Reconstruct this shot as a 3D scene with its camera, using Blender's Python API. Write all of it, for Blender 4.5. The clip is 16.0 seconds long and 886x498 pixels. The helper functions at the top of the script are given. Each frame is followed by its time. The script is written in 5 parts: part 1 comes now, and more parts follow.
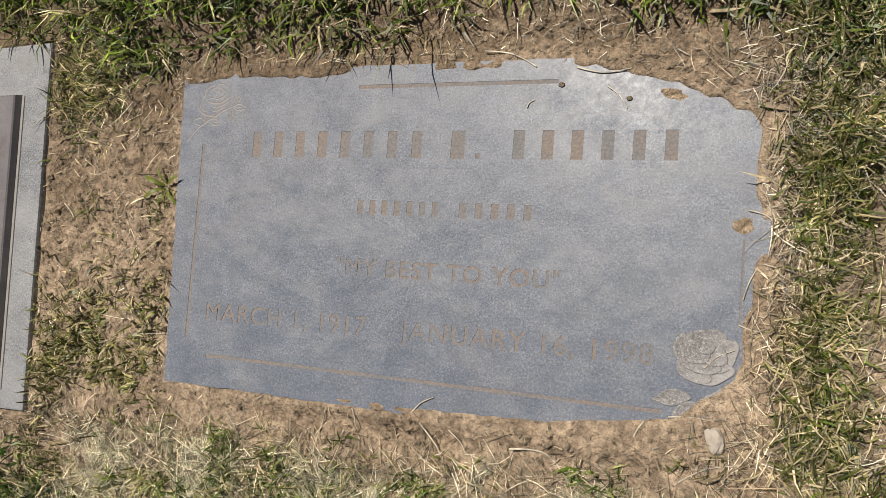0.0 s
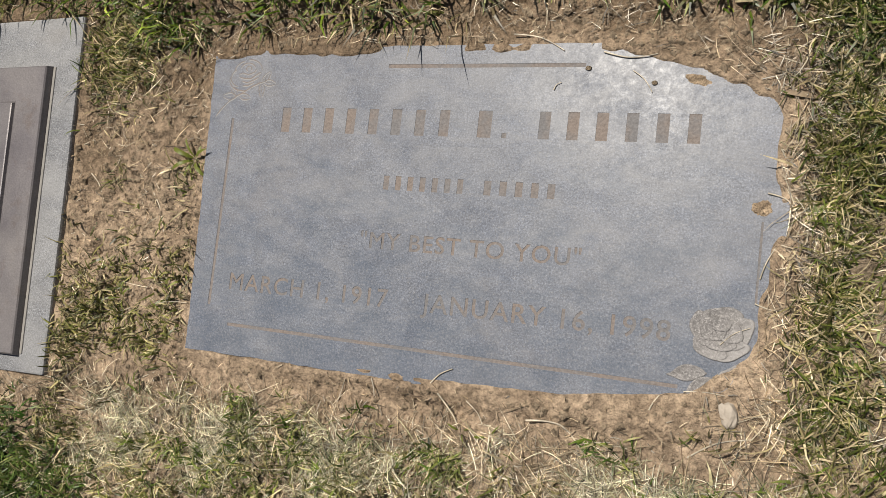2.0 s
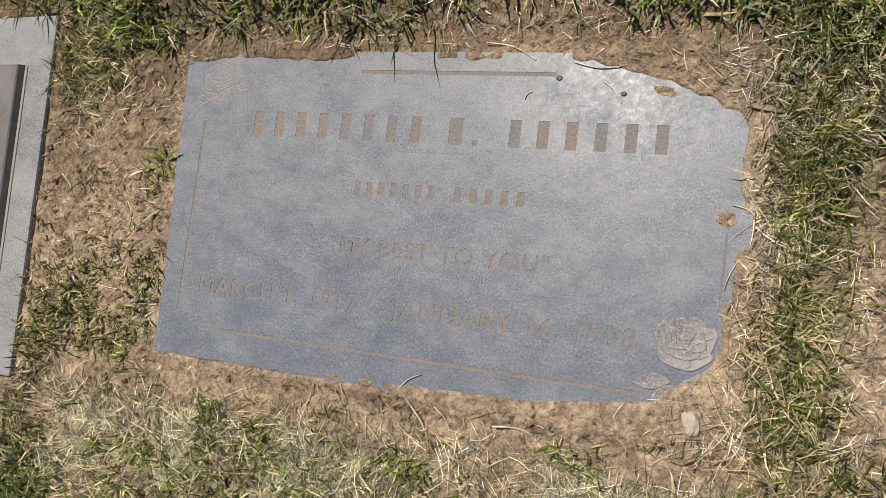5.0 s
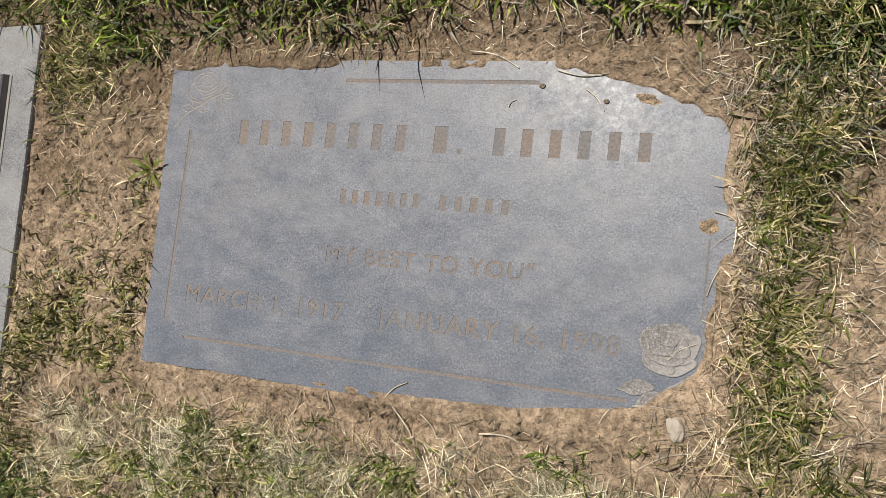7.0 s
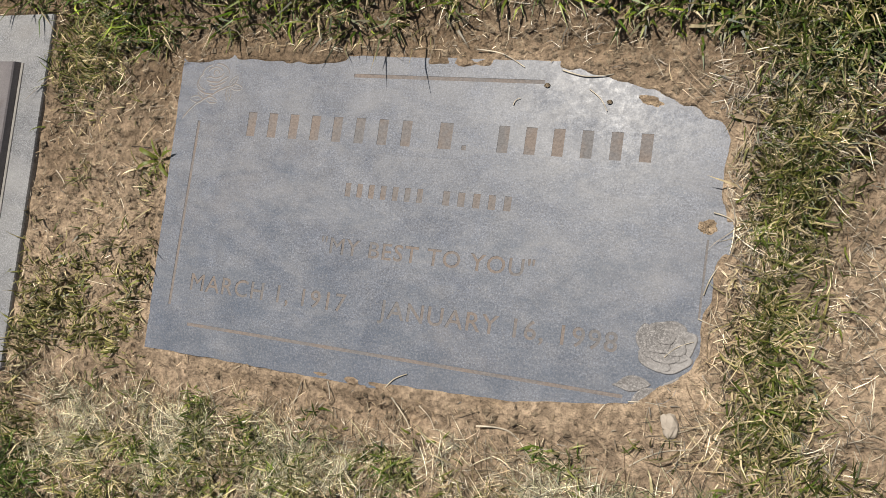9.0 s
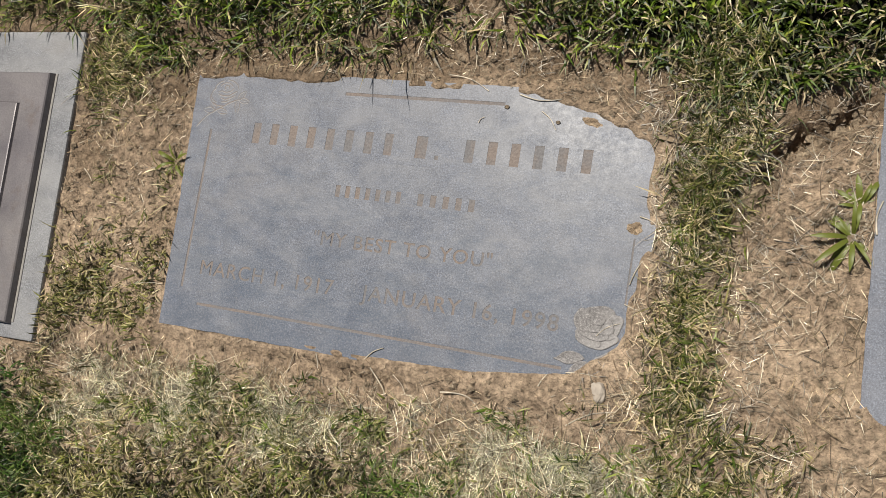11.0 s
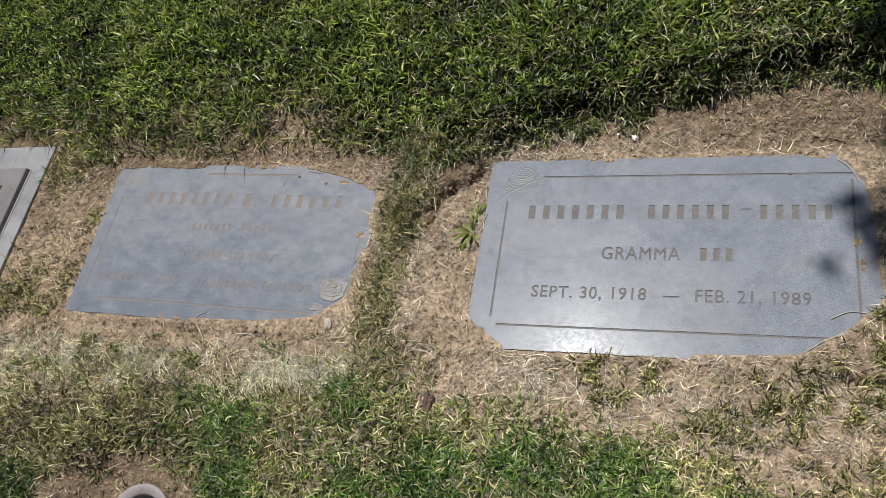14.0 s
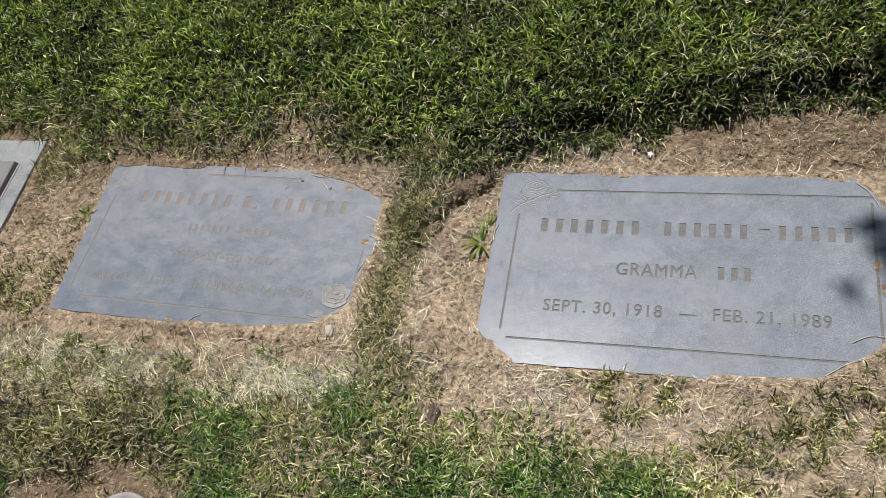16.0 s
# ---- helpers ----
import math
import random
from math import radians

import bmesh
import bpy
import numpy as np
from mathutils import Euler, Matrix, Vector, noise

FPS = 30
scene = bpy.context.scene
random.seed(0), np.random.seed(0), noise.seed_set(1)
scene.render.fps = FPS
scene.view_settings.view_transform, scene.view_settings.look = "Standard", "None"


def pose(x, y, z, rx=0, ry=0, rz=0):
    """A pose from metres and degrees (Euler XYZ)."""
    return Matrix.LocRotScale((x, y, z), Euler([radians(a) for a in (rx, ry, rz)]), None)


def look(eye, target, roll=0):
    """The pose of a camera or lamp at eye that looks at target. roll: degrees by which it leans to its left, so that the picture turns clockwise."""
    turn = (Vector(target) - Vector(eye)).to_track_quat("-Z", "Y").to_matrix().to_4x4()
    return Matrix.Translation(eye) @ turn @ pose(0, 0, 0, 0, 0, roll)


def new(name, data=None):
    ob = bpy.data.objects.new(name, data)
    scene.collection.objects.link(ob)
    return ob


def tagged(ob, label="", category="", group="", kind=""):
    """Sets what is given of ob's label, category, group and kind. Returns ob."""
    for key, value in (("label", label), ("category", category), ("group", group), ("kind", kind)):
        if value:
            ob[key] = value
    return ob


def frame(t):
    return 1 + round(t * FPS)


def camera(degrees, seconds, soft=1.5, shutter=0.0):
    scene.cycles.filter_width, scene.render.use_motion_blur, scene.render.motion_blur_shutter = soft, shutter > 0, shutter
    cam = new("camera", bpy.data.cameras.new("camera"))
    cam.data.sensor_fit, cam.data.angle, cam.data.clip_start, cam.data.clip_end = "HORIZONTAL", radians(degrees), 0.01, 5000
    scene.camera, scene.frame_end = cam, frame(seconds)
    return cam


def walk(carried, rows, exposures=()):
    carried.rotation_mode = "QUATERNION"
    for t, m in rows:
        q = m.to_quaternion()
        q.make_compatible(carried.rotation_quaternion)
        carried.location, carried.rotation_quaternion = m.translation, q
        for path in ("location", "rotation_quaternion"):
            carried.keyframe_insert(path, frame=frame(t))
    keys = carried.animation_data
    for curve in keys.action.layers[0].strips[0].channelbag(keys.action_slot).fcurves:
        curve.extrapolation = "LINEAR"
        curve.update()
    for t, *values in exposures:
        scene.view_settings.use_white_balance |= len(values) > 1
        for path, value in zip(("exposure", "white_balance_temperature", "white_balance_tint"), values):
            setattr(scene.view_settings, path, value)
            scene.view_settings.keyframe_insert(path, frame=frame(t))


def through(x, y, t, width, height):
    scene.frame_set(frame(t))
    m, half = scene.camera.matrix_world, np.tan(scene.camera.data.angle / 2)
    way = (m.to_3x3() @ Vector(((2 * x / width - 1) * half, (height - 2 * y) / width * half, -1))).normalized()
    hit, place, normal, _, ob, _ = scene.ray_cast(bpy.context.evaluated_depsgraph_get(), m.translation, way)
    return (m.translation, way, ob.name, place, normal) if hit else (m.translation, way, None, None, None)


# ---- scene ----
cam = camera(56.5, 16.0, soft=0.5)
PATH = [
    (0, (-0.231, 0.083, 0.724), (-1.002, 0.216, -1.117), -78.3),
    (0.5, (-0.234, 0.073, 0.73), (-1.005, 0.207, -1.111), -78.1),
    (1, (-0.237, 0.065, 0.736), (-1.011, 0.202, -1.104), -77.5),
    (1.5, (-0.248, 0.048, 0.746), (-1.018, 0.203, -1.093), -75.4),
    (2, (-0.247, 0.047, 0.75), (-1.009, 0.203, -1.093), -74.6),
    (2.5, (-0.239, 0.042, 0.757), (-1.002, 0.207, -1.085), -73.4),
    (3, (-0.228, 0.045, 0.758), (-0.981, 0.229, -1.086), -72.6),
    (3.5, (-0.228, 0.054, 0.751), (-0.971, 0.232, -1.097), -72.9),
    (6, (-0.24, 0.052, 0.75), (-0.949, 0.21, -1.114), -72.5),
    (6.5, (-0.231, 0.058, 0.751), (-0.936, 0.22, -1.114), -73.0),
    (7, (-0.229, 0.061, 0.751), (-0.931, 0.225, -1.115), -72.9),
    (7.5, (-0.232, 0.058, 0.75), (-0.933, 0.222, -1.115), -72.1),
    (8, (-0.23, 0.056, 0.755), (-0.928, 0.217, -1.112), -71.5),
    (10.5, (-0.204, 0.048, 0.805), (-0.911, 0.23, -1.057), -70.5),
    (11, (-0.148, 0.027, 0.89), (-0.843, 0.216, -0.976), -68.2),
    (11.5, (-0.086, -0.078, 0.987), (-0.744, 0.343, -0.854), -53.2),
    (12, (-0.007, -0.188, 1.083), (-0.632, 0.35, -0.739), -45.7),
    (12.5, (0.136, -0.294, 1.122), (-0.51, 0.371, -0.65), -37.3),
    (13, (0.285, -0.374, 1.156), (-0.416, 0.334, -0.578), -37.0),
    (13.5, (0.349, -0.437, 1.191), (-0.357, 0.344, -0.51), -34.6),
    (14, (0.36, -0.507, 1.201), (-0.282, 0.384, -0.47), -30.2),
    (14.5, (0.366, -0.619, 1.206), (-0.186, 0.362, -0.447), -24.6),
    (15, (0.383, -0.661, 1.221), (-0.17, 0.387, -0.39), -22.3),
    (15.5, (0.365, -0.655, 1.212), (-0.197, 0.411, -0.383), -22.2),
    (16, (0.286, -0.535, 1.162), (-0.29, 0.44, -0.487), -23.4),
]
walk(cam, [(t, look(eye, target, roll)) for t, eye, target, roll in PATH],
     ((0, -0.09, 6600, 10), (10.5, -0.10, 6600, 10), (12.5, -0.17, 6150, 8.8), (13.5, -0.15, 6150, 8.7), (14.5, -0.02, 6150, 8.5), (16, 0.06, 6150, 8.5)))

# ---- light ----
SUN_AZ, SUN_EL = -26.0, 69.0          # degrees: azimuth from +y towards +x, elevation
world = bpy.data.worlds.new("sky")
scene.world = world
world.use_nodes = True
wn = world.node_tree
bg = wn.nodes["Background"]
sky = wn.nodes.new("ShaderNodeTexSky")
sky.sky_type, sky.sun_disc = 'NISHITA', False
sky.sun_elevation, sky.sun_rotation = radians(SUN_EL), radians(SUN_AZ)
wn.links.new(sky.outputs[0], bg.inputs[0])
bg.inputs[1].default_value = 0.03
sun_way = Vector((math.sin(radians(SUN_AZ)) * math.cos(radians(SUN_EL)), math.cos(radians(SUN_AZ)) * math.cos(radians(SUN_EL)), math.sin(radians(SUN_EL))))
sun = new("sun", bpy.data.lights.new("sun", 'SUN'))
sun.data.energy, sun.data.angle, sun.data.color = 5.0, radians(0.55), (1.0, 0.945, 0.86)
sun.matrix_world = look(sun_way * 20, (0, 0, 0))
scene.view_settings.exposure = 0.0


# ---- materials ----
class Mat:
    """A node material: a Principled surface with a few helpers for its inputs."""

    def __init__(self, name, rough=0.8, metal=0.0, spec=0.5):
        self.m = bpy.data.materials.new(name)
        self.m.use_nodes = True
        self.t = self.m.node_tree
        self.p = self.t.nodes["Principled BSDF"]
        self.p.inputs["Roughness"].default_value = rough
        self.p.inputs["Metallic"].default_value = metal
        self.p.inputs["Specular IOR Level"].default_value = spec
        self.where = self.t.nodes.new("ShaderNodeTexCoord").outputs["Object"]

    def noise(self, scale, detail=4.0, rough=0.55, warp=0.0):
        n = self.t.nodes.new("ShaderNodeTexNoise")
        n.inputs["Scale"].default_value, n.inputs["Detail"].default_value = scale, detail
        n.inputs["Roughness"].default_value, n.inputs["Distortion"].default_value = rough, warp
        self.t.links.new(self.where, n.inputs["Vector"])
        return n.outputs[0]

    def stretched(self, sx, sy, sz):
        n = self.t.nodes.new("ShaderNodeMapping")
        n.inputs["Scale"].default_value = (sx, sy, sz)
        self.t.links.new(self.where, n.inputs["Vector"])
        keep, self.where = self.where, n.outputs[0]
        return keep

    def island(self):
        return self.t.nodes.new("ShaderNodeNewGeometry").outputs["Random Per Island"]

    def ramp(self, value, *stops):
        n = self.t.nodes.new("ShaderNodeValToRGB")
        e = n.color_ramp.elements
        while len(e) < len(stops):
            e.new(0.5)
        for k, (at, col) in zip(e, stops):
            k.position = at
            k.color = (*col, 1) if isinstance(col, tuple) else (col, col, col, 1)
        self.t.links.new(value, n.inputs[0])
        return n.outputs[0]

    def mix(self, fac, a, b, how='MIX'):
        n = self.t.nodes.new("ShaderNodeMix")
        n.data_type, n.blend_type = 'RGBA', how
        for k, v in ((0, fac), (6, a), (7, b)):
            if isinstance(v, (int, float)):
                n.inputs[k].default_value = v
            elif isinstance(v, tuple):
                n.inputs[k].default_value = (*v, 1)
            else:
                self.t.links.new(v, n.inputs[k])
        return n.outputs[2]

    def color(self, value):
        if isinstance(value, tuple):
            self.p.inputs["Base Color"].default_value = (*value, 1)
        else:
            self.t.links.new(value, self.p.inputs["Base Color"])
        return self

    def rough(self, value):
        self.t.links.new(value, self.p.inputs["Roughness"])
        return self

    def bump(self, value, metres, strength=1.0):
        n = self.t.nodes.new("ShaderNodeBump")
        n.inputs["Distance"].default_value, n.inputs["Strength"].default_value = metres, strength
        self.t.links.new(value, n.inputs["Height"])
        for old in list(self.p.inputs["Normal"].links):
            self.t.links.new(old.from_socket, n.inputs["Normal"])
        self.t.links.new(n.outputs[0], self.p.inputs["Normal"])
        return self

    def leafy(self, color, through=0.35):
        """Lets part of the light through, as thin leaves do."""
        tr, mx = self.t.nodes.new("ShaderNodeBsdfTranslucent"), self.t.nodes.new("ShaderNodeMixShader")
        self.t.links.new(color, tr.inputs[0])
        mx.inputs[0].default_value = through
        self.t.links.new(self.p.outputs[0], mx.inputs[1])
        self.t.links.new(tr.outputs[0], mx.inputs[2])
        self.t.links.new(mx.outputs[0], self.t.nodes["Material Output"].inputs[0])
        return self


def soil_material(name, light, dark, thatch_shade=None):
    k = Mat(name, 0.95, spec=0.2)
    tone = k.mix(k.ramp(k.noise(9, 5), (0.35, 0.0), (0.65, 1.0)), dark, light)
    if thatch_shade:
        turf = k.t.nodes.new("ShaderNodeAttribute")
        turf.attribute_name = "turf"
        damp_and_shade = k.t.nodes.new("ShaderNodeAttribute")
        damp_and_shade.attribute_name = "damp_and_shade"
        # damp brown soil, plus painted shade under the turf lip and in the gully
        tone = k.mix(damp_and_shade.outputs["Fac"], tone, (0.235, 0.168, 0.108))
        # ground under turf blackened: shade between the grass blades put into its colour
        tone = k.mix(turf.outputs["Fac"], tone, thatch_shade)
        lawn = k.t.nodes.new("ShaderNodeAttribute")
        lawn.attribute_name = "far_lawn"
        tone = k.mix(lawn.outputs["Fac"], tone, k.ramp(k.noise(4, 8, 0.7), (0.3, (0.035, 0.07, 0.010)), (0.6, (0.075, 0.12, 0.02)), (0.75, (0.15, 0.16, 0.05))))
    grit = k.ramp(k.noise(150, 4, 0.7), (0.34, 0.54), (0.66, 1.32))
    clump = k.ramp(k.noise(55, 5, 0.6), (0.33, 0.76), (0.65, 1.18))
    k.color(k.mix(1.0, k.mix(1.0, tone, grit, 'MULTIPLY'), clump, 'MULTIPLY'))
    k.bump(k.noise(55, 6, 0.65), 0.012).bump(k.noise(190, 4, 0.7), 0.004)
    return k.m


def granite_material(name, tone, dark, pale, dust, gloss=0.4, dusty=0.5, shine=0.3, sheen_grade=0.0, spot=0.75, fleck=0.7, uneven=1.0, blue=None, fine=1.0):
    """Grey granite worn half matt: light flecks, blue-black spots, cloudy stains, a film of dried dust, made paler
    along y as a painted sunlit sheen.
    """
    k = Mat(name, gloss, spec=shine)
    cloud = k.noise(7.5 * fine, 6, 0.62, 0.4)
    body = k.mix(k.ramp(cloud, (0.30, 0.0), (0.68, 1.0)), dark, tone)
    spots = k.ramp(k.noise(400, 3, 0.6), (0.36, spot), (0.5, 1.0), (0.66, 1.08))
    flecks = k.ramp(k.noise(620, 3, 0.7), (0.38, 1 - 0.4 * fleck), (0.52, 1 - 0.05 * fleck), (0.60, 1 + 0.35 * fleck), (0.70, 1 + 1.1 * fleck))
    body = k.mix(1.0, k.mix(1.0, body, spots, 'MULTIPLY'), flecks, 'MULTIPLY')
    body = k.mix(k.ramp(k.noise(420, 2, 0.5), (0.61, 0.0), (0.67, fleck)), body, pale)
    body = k.mix(1.0, body, k.ramp(k.noise(75, 6, 0.75, 0.3), (0.3, 0.86), (0.7, 1.14)), 'MULTIPLY')
    body = k.mix(1.0, body, k.ramp(k.noise(24, 5, 0.7, 0.6), (0.35, 0.90), (0.65, 1.10)), 'MULTIPLY')
    keep = k.stretched(1.0, 2.6, 1.0)
    film = k.noise(5.2 * fine, 8, 0.68, 0.9)
    k.where = keep
    # sunlit sheen towards the upper edge, painted into the pale film
    if sheen_grade:
        axes, more, both = k.t.nodes.new("ShaderNodeSeparateXYZ"), k.t.nodes.new("ShaderNodeMath"), k.t.nodes.new("ShaderNodeMath")
        k.t.links.new(k.where, axes.inputs[0])
        more.operation, more.inputs[1].default_value = 'MULTIPLY', sheen_grade
        k.t.links.new(axes.outputs[1], more.inputs[0])
        k.t.links.new(more.outputs[0], both.inputs[0])
        k.t.links.new(film, both.inputs[1])
        film = both.outputs[0]
    body = k.mix(k.ramp(film, (0.42, 0.0), (0.72, dusty)), body, pale)
    body = k.mix(k.ramp(k.noise(3.6, 6, 0.7, 0.5), (0.56, 0.0), (0.74, dusty * 0.6)), body, dust)
    if blue:
        keep = k.stretched(0.7, 1.5, 1.0)
        low = k.noise(21, 9, 0.76, 0.25)
        k.where = keep
        axes, less, both = k.t.nodes.new("ShaderNodeSeparateXYZ"), k.t.nodes.new("ShaderNodeMath"), k.t.nodes.new("ShaderNodeMath")
        k.t.links.new(k.where, axes.inputs[0])
        less.operation, less.inputs[1].default_value = 'MULTIPLY', -0.75
        k.t.links.new(axes.outputs[1], less.inputs[0])
        k.t.links.new(less.outputs[0], both.inputs[0])
        k.t.links.new(low, both.inputs[1])
        body = k.mix(k.ramp(both.outputs[0], (0.46, 0.0), (0.66, 0.52)), body, k.mix(k.ramp(k.noise(420, 3, 0.7), (0.45, 0.0), (0.62, 0.55)), blue, tone))
    scuff = k.ramp(k.noise(26, 7, 0.8, 0.6), (0.5, 0.0), (0.68, 0.16))
    k.color(k.mix(scuff, body, pale))
    k.rough(k.mix(0.5, k.ramp(k.noise(14, 6, 0.75), (0.3, gloss - 0.06 * uneven), (0.7, gloss + 0.2 * uneven)), k.ramp(k.noise(120, 8, 0.85, 0.3), (0.38, gloss - 0.08 * uneven), (0.65, gloss + 0.3 * uneven))))
    k.bump(k.noise(420, 3, 0.6), 0.0003, 0.12)
    return k.m


def blade_material(name, *stops, through=0.09, patch=None):
    k = Mat(name, 0.42, spec=0.4)
    col = k.ramp(k.island(), *stops)
    col = k.mix(1.0, col, k.ramp(k.noise(5, 4), (0.3, 0.75), (0.7, 1.2)), 'MULTIPLY')
    col = k.mix(1.0, col, k.ramp(k.noise(55, 3, 0.6), (0.35, 0.6), (0.65, 1.4)), 'MULTIPLY')
    tuft = k.t.nodes.new("ShaderNodeAttribute")
    tuft.attribute_name = "tone"
    col = k.mix(1.0, col, k.ramp(tuft.outputs["Fac"], (0.0, 0.12), (0.5, 0.96), (1.0, 2.0)), 'MULTIPLY')
    if patch:
        col = k.mix(k.ramp(k.noise(9, 5, 0.65), (0.5, 0.0), (0.72, 0.65)), col, patch)
    k.color(col).leafy(col, through)
    return k.m


SOIL = soil_material("dry_soil", (0.565, 0.427, 0.298), (0.375, 0.278, 0.190), (0.016, 0.016, 0.008))
MUD = soil_material("dried_mud", (0.48, 0.36, 0.24), (0.38, 0.28, 0.19))
CLOD = soil_material("soil_clods", (0.46, 0.36, 0.25), (0.31, 0.24, 0.165))
STONE_A = granite_material("blue_grey_granite", (0.226, 0.236, 0.264), (0.160, 0.176, 0.216), (0.302, 0.30, 0.306), (0.272, 0.24, 0.213), 0.28, 0.5, 0.125, 0.5, 0.76, 0.6, 0.9, blue=(0.078, 0.104, 0.145), fine=2.3)
STONE_B = granite_material("grey_granite", (0.228, 0.241, 0.274), (0.182, 0.197, 0.234), (0.30, 0.305, 0.328), (0.285, 0.255, 0.235), 0.18, 0.45, 0.076, 0.0, 0.85, 0.55, 0.7)
STONE_C = granite_material("pale_granite", (0.275, 0.279, 0.29), (0.175, 0.18, 0.195), (0.36, 0.356, 0.35), (0.26, 0.235, 0.205), 0.6, 0.7, 0.3, 0.0, 0.65, 0.8)


def silt_material(name, silt, stone, hold):
    k = Mat(name, 0.85, spec=0.3)
    c = k.mix(k.ramp(k.noise(16, 5, 0.65), (hold - 0.1, 0.0), (hold + 0.1, 1.0)), stone, silt)
    k.color(k.mix(1.0, c, k.ramp(k.noise(380, 3, 0.7), (0.3, 0.75), (0.7, 1.2)), 'MULTIPLY'))
    return k.bump(k.noise(400, 3), 0.0006).m


SILT_A = silt_material("tan_silt_in_letters", (0.236, 0.196, 0.172), (0.198, 0.190, 0.190), 0.50)
SILT_B = silt_material("brown_silt_in_letters", (0.172, 0.160, 0.150), (0.142, 0.139, 0.141), 0.45)

k = Mat("weathered_bronze", 0.45, 0.35)
tone = k.mix(k.ramp(k.noise(9, 6, 0.65, 0.6), (0.35, 0.0), (0.68, 1.0)), (0.17, 0.155, 0.165), (0.25, 0.23, 0.225))
tone = k.mix(k.ramp(k.noise(30, 5, 0.7), (0.56, 0.0), (0.72, 0.5)), tone, (0.16, 0.12, 0.10))
k.color(k.mix(1.0, tone, k.ramp(k.noise(500, 3), (0.3, 0.85), (0.7, 1.12)), 'MULTIPLY'))
k.rough(k.ramp(k.noise(18, 5), (0.3, 0.38), (0.7, 0.55))).bump(k.noise(350, 3), 0.0005, 0.5)
BRONZE = k.m
k = Mat("dried_mortar", 0.9)
k.color(k.ramp(k.noise(60, 5, 0.7), (0.3, (0.25, 0.235, 0.215)), (0.7, (0.34, 0.32, 0.295)))).bump(k.noise(120, 4), 0.002)
MORTAR = k.m
k = Mat("grey_mauve_plastic", 0.6)
k.color(k.ramp(k.noise(25, 5, 0.65), (0.3, (0.225, 0.20, 0.20)), (0.7, (0.33, 0.295, 0.29)))).bump(k.noise(200, 4), 0.001, 0.6)
VASE = k.m
k = Mat("dusty_cup", 0.85)
k.color(k.ramp(k.noise(40, 6, 0.65), (0.3, (0.19, 0.17, 0.16)), (0.7, (0.31, 0.28, 0.255)))).bump(k.noise(90, 5), 0.002)
CUP = k.m

GRASS = blade_material("green_grass", (0.0, (0.022, 0.048, 0.003)), (0.4, (0.072, 0.122, 0.008)), (0.7, (0.155, 0.21, 0.020)), (0.92, (0.26, 0.295, 0.05)), (1.0, (0.45, 0.42, 0.19)), patch=(0.17, 0.19, 0.035))
EDGE = blade_material("edge_grass", (0.0, (0.03, 0.05, 0.007)), (0.36, (0.078, 0.105, 0.02)), (0.6, (0.17, 0.155, 0.058)), (0.8, (0.33, 0.26, 0.14)), (1.0, (0.56, 0.47, 0.30)))
TURF = blade_material("dark_green_turf", (0.0, (0.020, 0.046, 0.003)), (0.4, (0.060, 0.105, 0.006)), (0.7, (0.13, 0.18, 0.016)), (0.92, (0.215, 0.25, 0.042)), (1.0, (0.40, 0.38, 0.18)), patch=(0.15, 0.17, 0.03))
DEEP = blade_material("lush_green_grass", (0.0, (0.018, 0.052, 0.007)), (0.4, (0.050, 0.110, 0.013)), (0.7, (0.092, 0.152, 0.026)), (0.92, (0.165, 0.21, 0.052)), (1.0, (0.38, 0.37, 0.18)), patch=(0.11, 0.155, 0.03))
LIP = blade_material("turf_lip", (0.0, (0.03, 0.06, 0.006)), (0.5, (0.07, 0.115, 0.012)), (0.8, (0.14, 0.18, 0.03)), (0.93, (0.30, 0.28, 0.11)), (1.0, (0.55, 0.48, 0.28)))
OLIVE = blade_material("olive_dry_grass", (0.0, (0.05, 0.062, 0.010)), (0.35, (0.14, 0.145, 0.034)), (0.6, (0.26, 0.235, 0.085)), (0.82, (0.40, 0.34, 0.17)), (1.0, (0.58, 0.50, 0.31)))
CUT = blade_material("grey_green_clippings", (0.0, (0.20, 0.21, 0.10)), (0.4, (0.42, 0.395, 0.25)), (0.75, (0.60, 0.56, 0.40)), (1.0, (0.76, 0.71, 0.56)))
MID = blade_material("half_dry_tufts", (0.0, (0.028, 0.042, 0.006)), (0.35, (0.088, 0.105, 0.018)), (0.58, (0.18, 0.16, 0.06)), (0.8, (0.31, 0.25, 0.135)), (1.0, (0.48, 0.40, 0.25)))
SHORT = blade_material("short_mixed_grass", (0.0, (0.028, 0.06, 0.005)), (0.4, (0.10, 0.155, 0.018)), (0.65, (0.215, 0.245, 0.055)), (0.83, (0.37, 0.33, 0.165)), (1.0, (0.56, 0.49, 0.30)), patch=(0.25, 0.215, 0.10))
CHAFF = blade_material("brown_chaff", (0.0, (0.17, 0.12, 0.07)), (0.5, (0.36, 0.265, 0.16)), (1.0, (0.55, 0.44, 0.29)), through=0.1)
DRY = blade_material("dry_grass", (0.0, (0.13, 0.095, 0.058)), (0.35, (0.28, 0.218, 0.142)), (0.72, (0.45, 0.375, 0.265)), (1.0, (0.74, 0.67, 0.51)), through=0.12)
BROWN = blade_material("brown_dead_grass", (0.0, (0.11, 0.075, 0.042)), (0.5, (0.235, 0.165, 0.095)), (0.85, (0.36, 0.265, 0.165)), (1.0, (0.52, 0.42, 0.28)), through=0.1)
OLD = blade_material("old_grass_stems", (0.0, (0.17, 0.15, 0.06)), (0.5, (0.31, 0.275, 0.14)), (0.85, (0.46, 0.41, 0.25)), (1.0, (0.64, 0.58, 0.42)), through=0.12)
